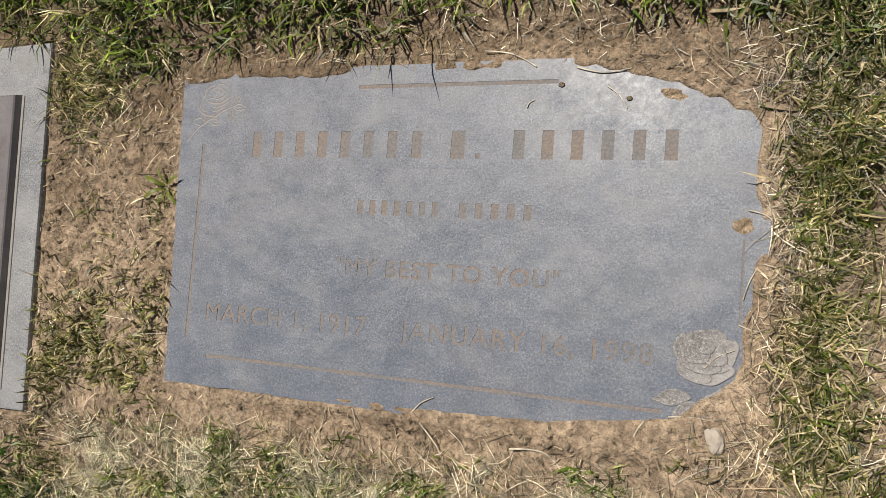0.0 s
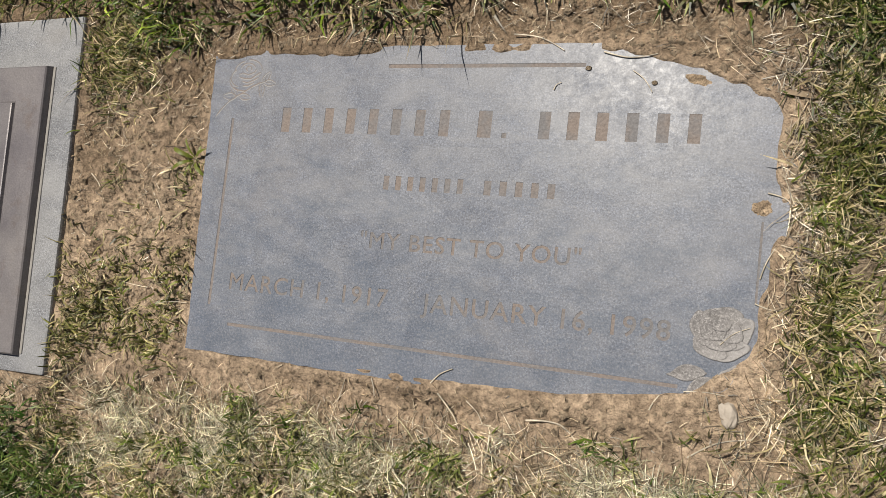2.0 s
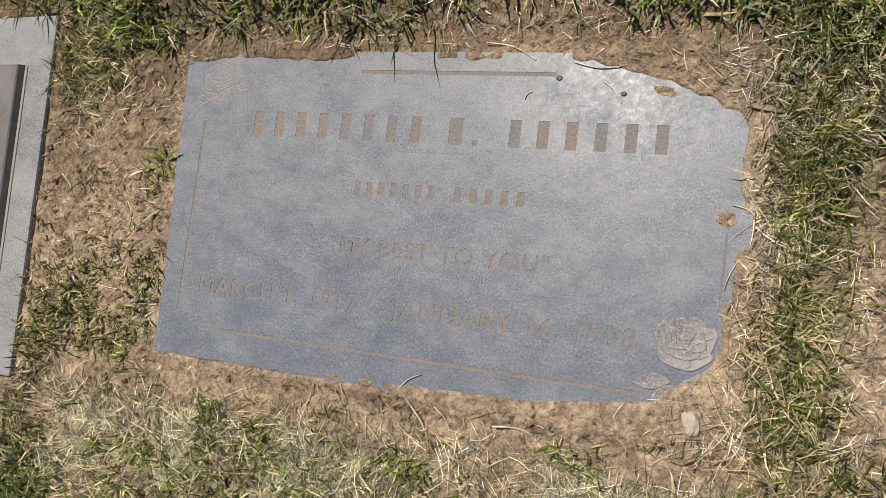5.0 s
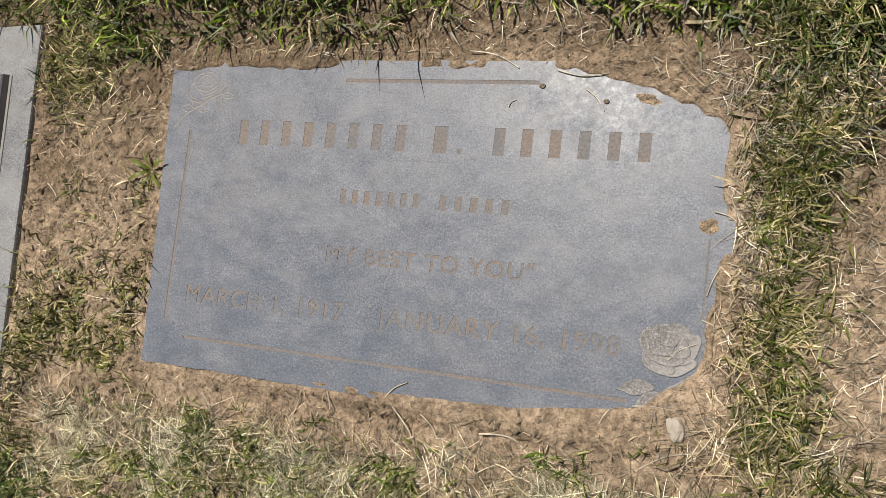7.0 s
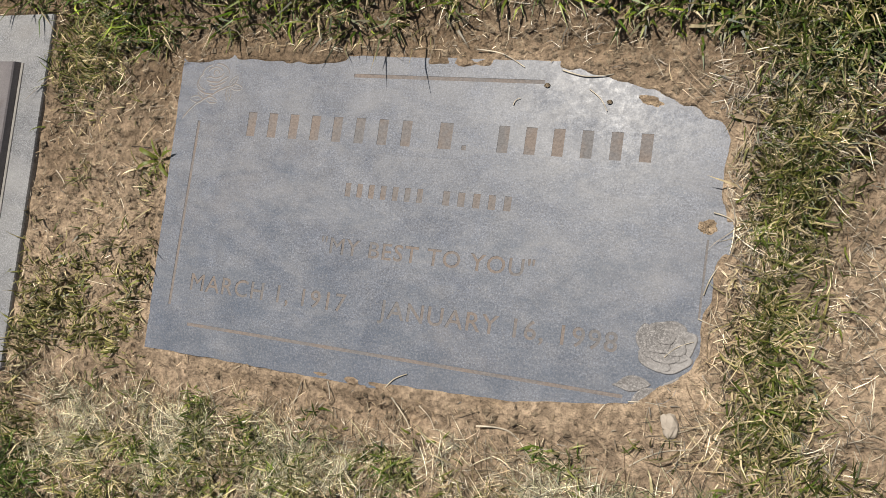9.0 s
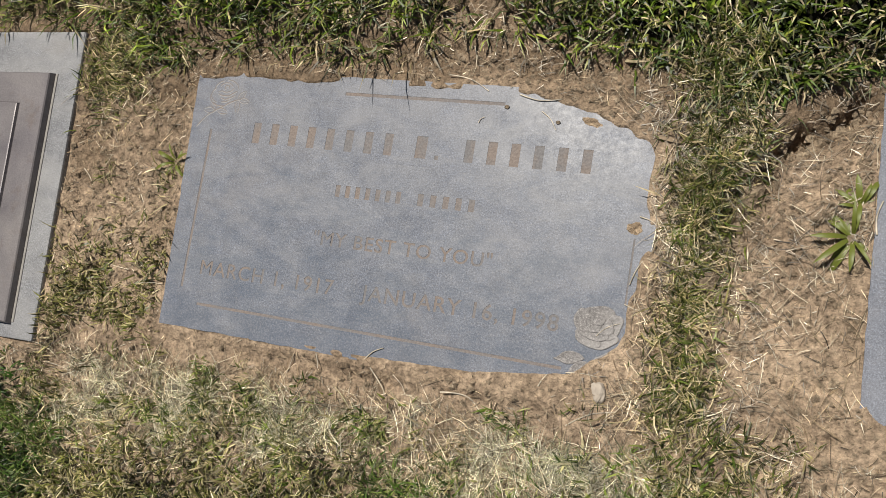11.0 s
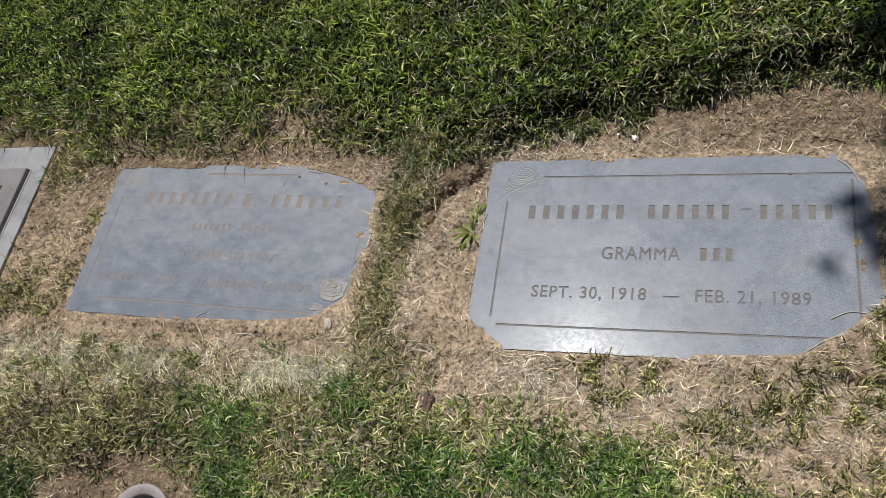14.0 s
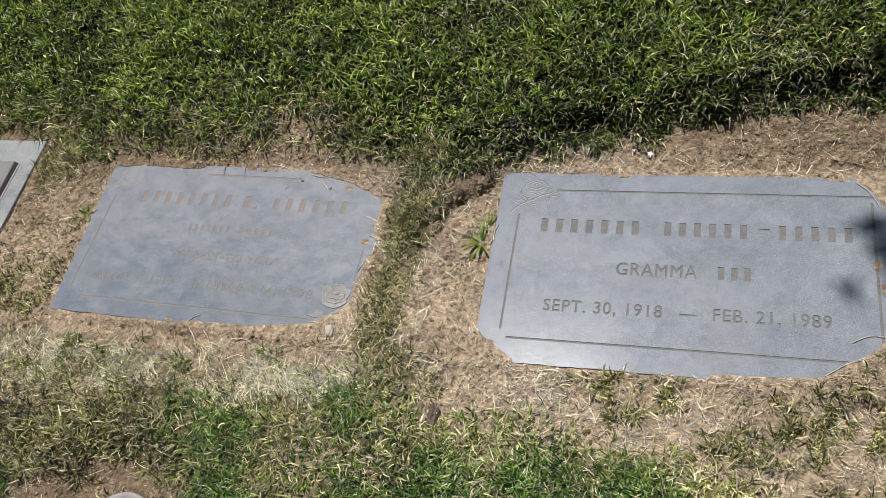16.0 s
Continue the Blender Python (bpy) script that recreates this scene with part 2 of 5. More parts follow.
TAN = blade_material("tan_straw", (0.0, (0.14, 0.092, 0.05)), (0.4, (0.32, 0.238, 0.138)), (0.8, (0.55, 0.44, 0.29)), (1.0, (0.74, 0.655, 0.49)))
PALE = blade_material("bleached_grass", (0.0, (0.34, 0.285, 0.20)), (0.5, (0.51, 0.44, 0.335)), (1.0, (0.72, 0.66, 0.55)), through=0.15)
k = Mat("weed_leaf", 0.45)
col = k.ramp(k.island(), (0.0, (0.13, 0.165, 0.022)), (0.6, (0.235, 0.265, 0.05)), (1.0, (0.36, 0.33, 0.12)))
k.color(col).leafy(col, 0.35)
WEED = k.m


def plain_material(name, a, b, rough=0.8, scale=120):
    k = Mat(name, rough)
    return k.color(k.ramp(k.noise(scale, 5, 0.65), (0.3, a), (0.7, b))).bump(k.noise(scale * 2, 4), 0.0008).m


PEBBLE = plain_material("tan_stone", (0.38, 0.325, 0.265), (0.50, 0.435, 0.36))
DEAD_LEAF = plain_material("brown_leaf", (0.20, 0.14, 0.085), (0.33, 0.25, 0.16), 0.7)
BARK = plain_material("dark_bark", (0.05, 0.034, 0.028), (0.17, 0.112, 0.088), 0.9, 140)
PETAL = plain_material("white_petal", (0.72, 0.66, 0.72), (0.88, 0.85, 0.88), 0.6)
FILM = plain_material("greyish_film", (0.36, 0.34, 0.33), (0.52, 0.50, 0.48), 0.5)
BLUE = plain_material("blue_plastic", (0.12, 0.2, 0.42), (0.4, 0.47, 0.6), 0.4)
TREE_BARK = plain_material("tree_bark", (0.09, 0.07, 0.05), (0.2, 0.16, 0.12), 0.9, 30)
k = Mat("tree_leaf", 0.4)
col = k.ramp(k.island(), (0.0, (0.03, 0.07, 0.015)), (1.0, (0.07, 0.13, 0.03)))
k.color(col).leafy(col, 0.12)
TREE_LEAF = k.m


# ---- helpers for shapes ----
def part(name, bm, material, parent=None, label="", smooth=False):
    me = bpy.data.meshes.new(name)
    bm.to_mesh(me)
    bm.free()
    me.materials.append(material)
    if smooth:
        me.shade_smooth()
    ob = new(name, me)
    ob.parent = parent
    return tagged(ob, label)


def raw_mesh(name, verts, faces, material, smooth=False):
    me = bpy.data.meshes.new(name)
    me.from_pydata(verts, [], faces)
    me.materials.append(material)
    if smooth:
        me.shade_smooth()
    return new(name, me)


def holder(name, m, label, category, group="", kind=""):
    ob = new(name)
    ob.matrix_world = m
    return tagged(ob, label, category, group, kind)


def box_bm(x0, x1, y0, y1, z0, z1, bevel=0.0):
    bm = bmesh.new()
    bmesh.ops.create_cube(bm, size=1)
    for v in bm.verts:
        v.co = Vector(((x0 + x1) / 2 + v.co.x * (x1 - x0), (y0 + y1) / 2 + v.co.y * (y1 - y0), (z0 + z1) / 2 + v.co.z * (z1 - z0)))
    if bevel:
        bmesh.ops.bevel(bm, geom=bm.edges[:], offset=bevel, segments=2, affect='EDGES', profile=0.6)
    return bm


RNG = np.random.default_rng(7)
LATTICE = np.random.default_rng(3).random((256, 256))


def wave(x, y, size, shift=0):
    """Smooth value noise between -1 and 1, with features of that size in metres."""
    u, v = np.asarray(x) / size + 31.7 * shift + 500, np.asarray(y) / size + 17.3 * shift + 500
    i, j = np.floor(u).astype(int), np.floor(v).astype(int)
    f, g = u - i, v - j
    f, g = f * f * (3 - 2 * f), g * g * (3 - 2 * g)
    at = lambda a, b: LATTICE[a % 256, b % 256]
    return 2 * ((at(i, j) * (1 - f) + at(i + 1, j) * f) * (1 - g) + (at(i, j + 1) * (1 - f) + at(i + 1, j + 1) * f) * g) - 1


def step(x, a, b):
    s = np.clip((np.asarray(x) - a) / (b - a), 0, 1)
    return s * s * (3 - 2 * s)


# ---- plan of the stones, metres ----
A_AT, A_TURN = (-0.55, 0.137), -1.9          # worn stone
B_AT, B_TURN = (0.275, 0.139), 0.0           # clear stone
A_RECT = (-0.307, 0.306, -0.161, 0.180)
B_RECT = (-0.311, 0.313, -0.184, 0.176)
C_RECT = (-1.770, -1.058, -0.066, 0.377)     # pale base of the bronze plaque
# corner cuts where soil has crept over: along x, along y, in the order of (sx, sy)
A_CUTS = ((1, 1, 0.150, 0.055), (1, -1, 0.095, 0.083), (1, -1, 0.24, 0.034), (1, -1, 0.46, 0.010), (-1, 1, 0.32, 0.009))
B_CUTS = ((1, 1, 0.050, 0.085), (1, -1, 0.132, 0.090), (1, -1, 0.32, 0.018), (-1, -1, 0.066, 0.046))
A_SLANT = -0.033                             # the worn stone's left edge is not quite square
A_IN = (0.0, -0.010, -0.002, 0.0)          # soil over the edges: left, right, bottom, top
B_IN = (0.0, -0.008, 0.0, -0.001)


def local(x, y, at, turn):
    c, s = math.cos(radians(turn)), math.sin(radians(turn))
    dx, dy = x - at[0], y - at[1]
    return c * dx + s * dy, -s * dx + c * dy


def bare(u, v, rect, cuts, inset):
    """Below zero where the stone's face lies bare."""
    x0, x1, y0, y1 = rect
    d = np.maximum.reduce([x0 - inset[0] - u, u - x1 - inset[1], y0 - inset[2] - v, v - y1 - inset[3]])
    for sx, sy, cx, cy in cuts:
        ex, ey = (x1 - u if sx > 0 else u - x0), (y1 - v if sy > 0 else v - y0)
        e = (1 - ex / cx - ey / cy) / math.hypot(1 / cx, 1 / cy)
        k = min(cx, cy) * 0.3
        h = np.maximum(k - np.abs(d - e), 0) / k
        d = np.maximum(d, e) + h * h * k / 4
    return d


def stone_gap(x, y):
    """Signed gaps to the bare faces of the three markers."""
    ua, va = local(x, y, A_AT, A_TURN)
    ub, vb = local(x, y, B_AT, B_TURN)
    rough = 0.005 * wave(x, y, 0.035) + 0.003 * wave(x, y, 0.012, 1)
    slant = A_SLANT * va
    bulge = 0.016 * np.exp(-(((va - 0.022) / 0.022) ** 2))
    a = bare(ua, va, A_RECT, A_CUTS, (A_IN[0] - slant, A_IN[1] + bulge, A_IN[2], A_IN[3]))
    b = bare(ub, vb, B_RECT, B_CUTS, B_IN)
    straight_a = step(ua, -0.30, -0.22) * step(va, -0.155, -0.09)
    straight_b = step(ub, -0.29, -0.24) * step(vb, -0.18, -0.13)
    a, b = a + rough * (0.2 + 0.75 * straight_a), b + rough * (0.2 + 0.75 * straight_b)
    c = np.maximum.reduce([C_RECT[0] - x, x - C_RECT[1], C_RECT[2] - y, y - C_RECT[3]]) + 0.1 * rough
    ra = np.maximum.reduce([A_RECT[0] + slant - ua, ua - A_RECT[1], A_RECT[2] - va, va - A_RECT[3]])
    rb = np.maximum.reduce([B_RECT[0] - ub, ub - B_RECT[1], B_RECT[2] - vb, vb - B_RECT[3]])
    return a, b, c, np.minimum(ra, rb)


BACK_X = (-2.4, -1.95, -1.3, -1.05, -0.98, -0.87, -0.75, -0.62, -0.56, -0.51, -0.45, -0.38, -0.31, -0.25, -0.20, -0.15, -0.10, -0.05, 0.0, 0.06, 0.165, 0.27, 0.376, 0.478, 0.54, 0.60, 0.66, 0.73, 0.95, 1.3)
BACK_Y = (0.0, 0.42, 0.42, 0.395, 0.365, 0.354, 0.352, 0.348, 0.356, 0.380, 0.392, 0.384, 0.360, 0.330, 0.312, 0.310, 0.324, 0.342, 0.358, 0.378, 0.410, 0.438, 0.462, 0.478, 0.468, 0.445, 0.42, 0.40, 0.36, 0.0)
FRONT_X = (-2.4, -1.95, -1.15, -1.0, -0.93, -0.8, -0.65, -0.5, -0.38, -0.31, -0.25, -0.21, -0.16, -0.12, -0.06, 0.03, 0.12, 0.21, 0.30, 0.38, 0.46, 0.55, 0.65, 0.95, 1.3)
FRONT_Y = (0.3, -0.12, -0.09, -0.125, -0.18, -0.138, -0.130, -0.105, -0.135, -0.125, -0.070, -0.045, -0.055, -0.085, -0.118, -0.130, -0.15, -0.145, -0.165, -0.185, -0.19, -0.185, -0.14, 0.0, 0.3)
URN_AT = (-0.545, -0.377)


def back_gap(x, y):
    """Metres behind the front edge of the far lawn."""
    return y - np.interp(x, BACK_X, BACK_Y) + 0.020 * wave(x, y, 0.07, 2) + 0.013 * wave(x, y, 0.025, 3)


def front_gap(x, y):
    return np.interp(x, FRONT_X, FRONT_Y) - y + 0.03 * wave(x, y, 0.10, 4) + 0.012 * wave(x, y, 0.03, 5)


def trench(x, y):
    """A worn gully in the soil between the two stones."""
    line = np.interp(y, (0.0, 0.05, 0.10, 0.15, 0.20, 0.24, 0.28, 0.33), (-0.178, -0.182, -0.186, -0.182, -0.158, -0.128, -0.085, -0.025))
    return np.exp(-(((x - line + 0.012 * wave(x, y, 0.04, 30)) / 0.019) ** 2)) * step(y, 0.0, 0.16) * step(-y, -0.38, -0.31)


def bald(x, y):
    """A bare patch of soil between the plaque and the worn stone."""
    return step(-((x + 0.945) / 0.085) ** 2 - ((y + 0.08) / 0.055) ** 2 + 0.5 * wave(x, y, 0.04, 61), -1.2, -0.3)


def sparse(x, y):
    """Where the far lawn thins out to soil and straw."""
    wide = np.exp(-((x + 0.58 + 0.04 * wave(x, y, 0.08, 80)) / 0.27) ** 4) * (0.45 + 0.45 * wave(x, y, 0.045, 81)) * step(-y + 0.04 * wave(x, y, 0.06, 48), -0.55, -0.44)
    return np.maximum(wide, np.exp(-((x + 0.46 + 0.03 * wave(x, y, 0.06, 47)) / 0.12) ** 2) * step(-y + 0.03 * wave(x, y, 0.05, 48), -0.52, -0.42))


def ground_z(x, y):
    a, b, c, under = stone_gap(x, y)
    near = np.exp(-((x + 0.4) ** 2 + (y - 0.2) ** 2) / 30)
    z = -0.007 + 0.0035 * wave(x, y, 0.06, 6) + 0.0022 * wave(x, y, 0.02, 7) + 0.0012 * wave(x, y, 0.009, 8)
    lumpy = 0.35 + 0.65 * np.clip(step(-x, 0.84, 0.90) + step(back_gap(x, y), -0.06, -0.02) + step(x, -0.24, -0.2) * step(-x, 0.03, 0.06) + step(x, 0.22, 0.36) * step(y, 0.31, 0.36), 0, 1)
    z = z + lumpy * (0.0040 * np.abs(wave(x, y, 0.024, 71)) + 0.0030 * wave(x, y, 0.013, 72) + 0.0018 * wave(x, y, 0.0065, 73))
    z = z + np.maximum((0.020 + 0.028 * step(x, -0.15, 0.05) * step(-x, -1.0, -0.72)) * step(back_gap(x, y), 0.0, 0.10 - 0.045 * step(x, -0.2, 0.02) * step(-x, -1.0, -0.72)), 0.027 * step(front_gap(x, y), -0.04, 0.10))
    z = z - trench(x, y) * (0.026 + 0.018 * wave(x, y, 0.025, 9))
    z = z + 0.010 * step(x, 0.58, 0.68) * step(-back_gap(x, y), -0.02, 0.02)
    urn = np.hypot(x - URN_AT[0], y - URN_AT[1])
    z = z + (-0.0115 + 0.003 * wave(x, y, 0.03, 35) + 0.0015 * wave(x, y, 0.011, 66) - z) * step(-urn, -0.17, -0.09)
    z = np.where(urn < 0.052, -0.09, z)
    creep = step(np.minimum(a, b) - under, 0.0, 0.005)
    z = z + (-0.0026 + 0.0046 * creep + 0.0011 * wave(x, y, 0.012, 11) - z) * step(-under, -0.022, -0.004)
    z = z + (0.001 + 0.002 * wave(x, y, 0.02, 31) - z) * step(-c, -0.03, -0.004)
    hem = 0.0035 * (1 - creep)
    bared = np.maximum.reduce([step(-a, 0.0012 + hem, 0.0110 + hem), step(-b, 0.0012 + hem, 0.0110 + hem), step(-c, -0.002, 0.003)])
    return (z - (z + 0.016) * bared) * np.where(near > 0.2, 1, near / 0.2)


# ---- ground: one sheet, fine near the stones and coarse to the horizon ----
def spread(a, b, cell, far):
    inner = np.arange(a, b + cell / 2, cell)
    out, d, s = [], cell, 0.0
    while s < far:
        d *= 1.35
        s += d
        out.append(s)
    out = np.array(out)
    return np.concatenate([a - out[::-1], inner, b + out])


def build_ground():
    xs, ys = spread(-1.12, 0.70, 0.0024, 400), spread(-0.14, 0.45, 0.0023, 400)
    ys = np.concatenate([spread(-0.50, 0.66, 0.0048, 400)[spread(-0.50, 0.66, 0.0048, 400) < -0.142], ys[(ys > -0.141) & (ys < 0.451)], spread(-0.50, 0.66, 0.0048, 400)[spread(-0.50, 0.66, 0.0048, 400) > 0.453]])
    gx, gy = np.meshgrid(xs, ys)
    gz = ground_z(gx, gy)
    nx, ny = len(xs), len(ys)
    i = (np.arange(ny - 1)[:, None] * nx + np.arange(nx - 1)).ravel()
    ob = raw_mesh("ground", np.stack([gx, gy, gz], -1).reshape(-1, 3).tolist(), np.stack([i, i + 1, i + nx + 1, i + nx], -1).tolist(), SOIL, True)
    turf = ob.data.attributes.new("turf", 'FLOAT', 'POINT')
    turf.data.foreach_set("value", np.maximum(step(back_gap(gx, gy) - 0.06 * step(-gx, 0.28, 0.38), 0.0, 0.03 + 0.05 * step(-gx, 0.28, 0.38)) * (1 - 0.9 * sparse(gx, gy)), 0.45 * step(front_gap(gx, gy), 0.02, 0.10) * step(np.hypot(np.where(gx < URN_AT[0], 0.55, 1.0) * (gx - URN_AT[0]), gy - URN_AT[1]), 0.09, 0.14)).ravel().astype(np.float32))
    lawn = ob.data.attributes.new("far_lawn", 'FLOAT', 'POINT')
    lawn.data.foreach_set("value", step(np.maximum(np.abs(gx + 0.3) - 1.3, np.abs(gy - 0.25) - 0.85) + 0.15 * wave(gx, gy, 0.3, 36), -0.05, 0.35).ravel().astype(np.float32))
    # damp soil and painted shade: along the lawn edge, gully, round the vase
    damp_and_shade = ob.data.attributes.new("damp_and_shade", 'FLOAT', 'POINT')
    darkening = 0.5 * step(-gx, 0.85, 0.89) * step(gy + 0.05 * wave(gx, gy, 0.06, 82), 0.14, 0.24) + step(back_gap(gx, gy), -0.10, -0.02) * (0.85 + 0.3 * wave(gx, gy, 0.06, 34)) * (1 - 0.2 * step(gx, 0.0, 0.1)) + 0.6 * trench(gx, gy) + 1.1 * step(gx, 0.24, 0.40) * step(gy, 0.31, 0.36) + 0.7 * step(gx, 0.57, 0.62) + 0.9 * step(-np.hypot(np.where(gx < URN_AT[0], 0.6, 1.0) * (gx - URN_AT[0]), gy - URN_AT[1]), -0.21, -0.13) + 0.4 * np.exp(-(((gx + 0.205) / 0.035) ** 2)) * step(gy, -0.12, -0.04) + (0.25 - 0.2 * step(-gy, -0.02, 0.02)) * step(wave(gx, gy, 0.07, 38) + 0.5 * wave(gx, gy, 0.025, 39), 0.2, 0.8) * (gx < -0.2)
    damp_and_shade.data.foreach_set("value", np.clip(darkening, 0, 0.9).ravel().astype(np.float32))
    return tagged(ob, "dry tan soil, bare round the grave markers", "soil", kind="structure")


build_ground()


# ---- engraved stones ----
def text_loops(text, u, v, width, height):
    """Closed outlines of a line of capitals, its baseline starting at (u, v)."""
    data = bpy.data.curves.new("line", 'FONT')
    data.body, data.resolution_u, data.space_character, data.offset = text, 3, 1.1, 0.011
    ob = new("line", data)
    me = ob.to_mesh(depsgraph=bpy.context.evaluated_depsgraph_get())
    bm = bmesh.new()
    bm.from_mesh(me)
    ob.to_mesh_clear()
    bmesh.ops.remove_doubles(bm, verts=bm.verts, dist=1e-5)
    loops = []
    todo = {e for e in bm.edges if len(e.link_faces) == 1}
    while todo:
        e = todo.pop()
        first, at = e.verts
        ring = [first.co.copy(), at.co.copy()]
        while at != first:
            nxt = next((f for f in at.link_edges if f in todo), None)
            if nxt is None:
                break
            todo.discard(nxt)
            at = nxt.other_vert(at)
            if at != first:
                ring.append(at.co.copy())
        if len(ring) > 2:
            loops.append(ring)
    bm.free()
    bpy.data.objects.remove(ob)
    bpy.data.curves.remove(data)
    pts = [p for r in loops for p in r]
    x0, x1 = min(p.x for p in pts), max(p.x for p in pts)
    top = 0.69
    return [[(u + (p.x - x0) / (x1 - x0) * width, v + p.y / top * height) for p in r] for r in loops]


def bar(u0, u1, v0, v1):
    return [(u0, v0), (u1, v0), (u1, v1), (u0, v1)]


def bars(u0, u1, v, height, count, fill=0.72):
    """A word shown as plain bars."""
    w = (u1 - u0) / count
    return [bar(u0 + (i + 0.5 - fill / 2) * w, u0 + (i + 0.5 + fill / 2) * w, v, v + height) for i in range(count)]


def strip(points, width):
    """A groove of that width along a line of points, narrowing at its ends."""
    left, right = [], []
    for i, (x, y) in enumerate(points):
        ax, ay = points[max(i - 1, 0)]
        bx, by = points[min(i + 1, len(points) - 1)]
        d = math.hypot(bx - ax, by - ay) or 1
        w = width / 2 * (0.35 if i in (0, len(points) - 1) else 1.0)
        nx, ny = -(by - ay) / d * w, (bx - ax) / d * w
        left.append((x + nx, y + ny))
        right.append((x - nx, y - ny))
    return left + right[::-1]


def arc(cx, cy, rx, ry, a0, a1, n=9):
    return [(cx + rx * math.cos(radians(a0 + (a1 - a0) * i / (n - 1))), cy + ry * math.sin(radians(a0 + (a1 - a0) * i / (n - 1)))) for i in range(n)]


def leaf_lines(x0, y0, x1, y1, wide, w):
    """Two engraved edges and a midrib of a leaf from its base to its tip."""
    dx, dy = x1 - x0, y1 - y0
    out = []
    for side in (1, -1):
        out.append(strip([(x0 + dx * q - dy * side * wide * math.sin(math.pi * q ** 0.8), y0 + dy * q + dx * side * wide * math.sin(math.pi * q ** 0.8)) for q in (0.06, 0.22, 0.4, 0.58, 0.76, 0.93)], w))
    out.append(strip([(x0 + dx * q, y0 + dy * q) for q in (0.2, 0.45, 0.72)], w * 0.6))
    return out


def rose_lines(cx, cy, r, w):
    """Engraved rose: overlapping petals round a bud, a long stem and five leaves."""
    out = []

    def stroke(width, *pts):
        fine = []
        for (ax, ay), (bx, by) in zip(pts, pts[1:]):
            fine += [(cx + r * (ax + (bx - ax) * q), cy + r * (ay + (by - ay) * q)) for q in (0, 0.5)]
        out.append(strip(fine + [(cx + r * pts[-1][0], cy + r * pts[-1][1])], width))

    def curl(ox, oy, rx, ry, a0, a1, width):
        out.append(strip(arc(cx + ox * r, cy + oy * r, rx * r, ry * r, a0, a1, 10), width))

    curl(0.05, 0.52, 0.16, 0.13, -40, 250, w)                 # bud
    curl(0.0, 0.45, 0.46, 0.36, 20, 165, w)                   # petals behind it
    curl(0.06, 0.42, 0.78, 0.56, 5, 95, w)
    curl(0.02, 0.42, 0.80, 0.52, 108, 182, w)
    stroke(w, (-0.52, 0.22), (-0.30, 0.30), (0.05, 0.22), (0.40, 0.34), (0.52, 0.50))
    stroke(w * 1.2, (-0.50, 0.10), (-0.15, 0.02), (0.25, 0.02), (0.62, 0.26), (0.80, 0.34))
    curl(-0.38, 0.06, 0.58, 0.46, 120, 262, w)                # outer petals
    curl(-0.20, -0.08, 0.82, 0.52, 150, 285, w)
    stroke(w, (-0.30, -0.12), (0.05, -0.20), (0.42, -0.06), (0.72, 0.10))
    stroke(w, (-0.22, -0.36), (0.10, -0.34), (0.45, -0.18))
    stroke(w * 1.15, (-1.62, -1.94), (-1.22, -1.42), (-0.90, -1.13), (-0.45, -0.86), (0.0, -0.62), (0.35, -0.40), (0.75, -0.22), (1.05, -0.14))
    for x0, y0, x1, y1 in ((-0.48, -0.90, -1.38, -0.86), (-0.42, -0.86, -0.95, -0.36), (-0.36, -0.84, 0.42, -0.98), (0.92, -0.18, 1.42, 0.42), (1.0, -0.16, 1.78, -0.24), (0.92, -0.22, 1.0, -1.0)):
        out.extend(leaf_lines(cx + r * x0, cy + r * y0, cx + r * x1, cy + r * y1, 0.20, w * 0.8))
    return out


def engraved_rose(cx, cy, r, w, silt, pale, parent):
    """The rose's fine lines: dark silt in each stroke, a painted pale highlight below it."""
    for name, shift, lift, material in (("engraved_rose", 0.0, 0.00016, silt), ("rose_highlight", 0.75 * w, 0.00008, pale)):
        bm = bmesh.new()
        for n, ring in enumerate(rose_lines(cx, cy, r, w)):
            z = lift + 0.000002 * n
            verts = [bm.verts.new((x + 0.3 * shift, y - shift, z)) for x, y in ring]
            half = len(verts) // 2
            for i in range(half - 1):
                bm.faces.new((verts[i], verts[-1 - i], verts[-2 - i], verts[i + 1]))
        bmesh.ops.recalc_face_normals(bm, faces=bm.faces[:])
        part(name, bm, material, parent)


def worn_rect(rect, rng, slant=0.0, jag=0.0007, cell=0.012):
    x0, x1, y0, y1 = rect
    pts = []
    low, high = x0 + slant * y0, x0 + slant * y1
    for (ax, ay), (bx, by) in (((low, y0), (x1, y0)), ((x1, y0), (x1, y1)), ((x1, y1), (high, y1)), ((high, y1), (low, y0))):
        n = int(math.hypot(bx - ax, by - ay) / cell)
        for i in range(n):
            pts.append((ax + (bx - ax) * i / n + rng.uniform(-jag, jag), ay + (by - ay) * i / n + rng.uniform(-jag, jag)))
    return pts


def engraved_face(name, outline, loops, depth, material, parent):
    """The top layer of a stone, cut through where it is engraved."""
    cu = bpy.data.curves.new(name, 'CURVE')
    cu.dimensions, cu.fill_mode, cu.extrude = '2D', 'BOTH', depth / 2
    for ring in [outline] + loops:
        s = cu.splines.new('POLY')
        s.points.add(len(ring) - 1)
        for p, (x, y) in zip(s.points, ring):
            p.co = (x, y, 0, 1)
        s.use_cyclic_u = True
    ob = new(name, cu)
    me = bpy.data.meshes.new_from_object(ob.evaluated_get(bpy.context.evaluated_depsgraph_get()))
    bpy.data.objects.remove(ob)
    bpy.data.curves.remove(cu)
    me.transform(Matrix.Translation((0, 0, -depth / 2)))
    me.materials.clear()
    me.materials.append(material)
    ob = new(name, me)
    ob.parent = parent
    return ob


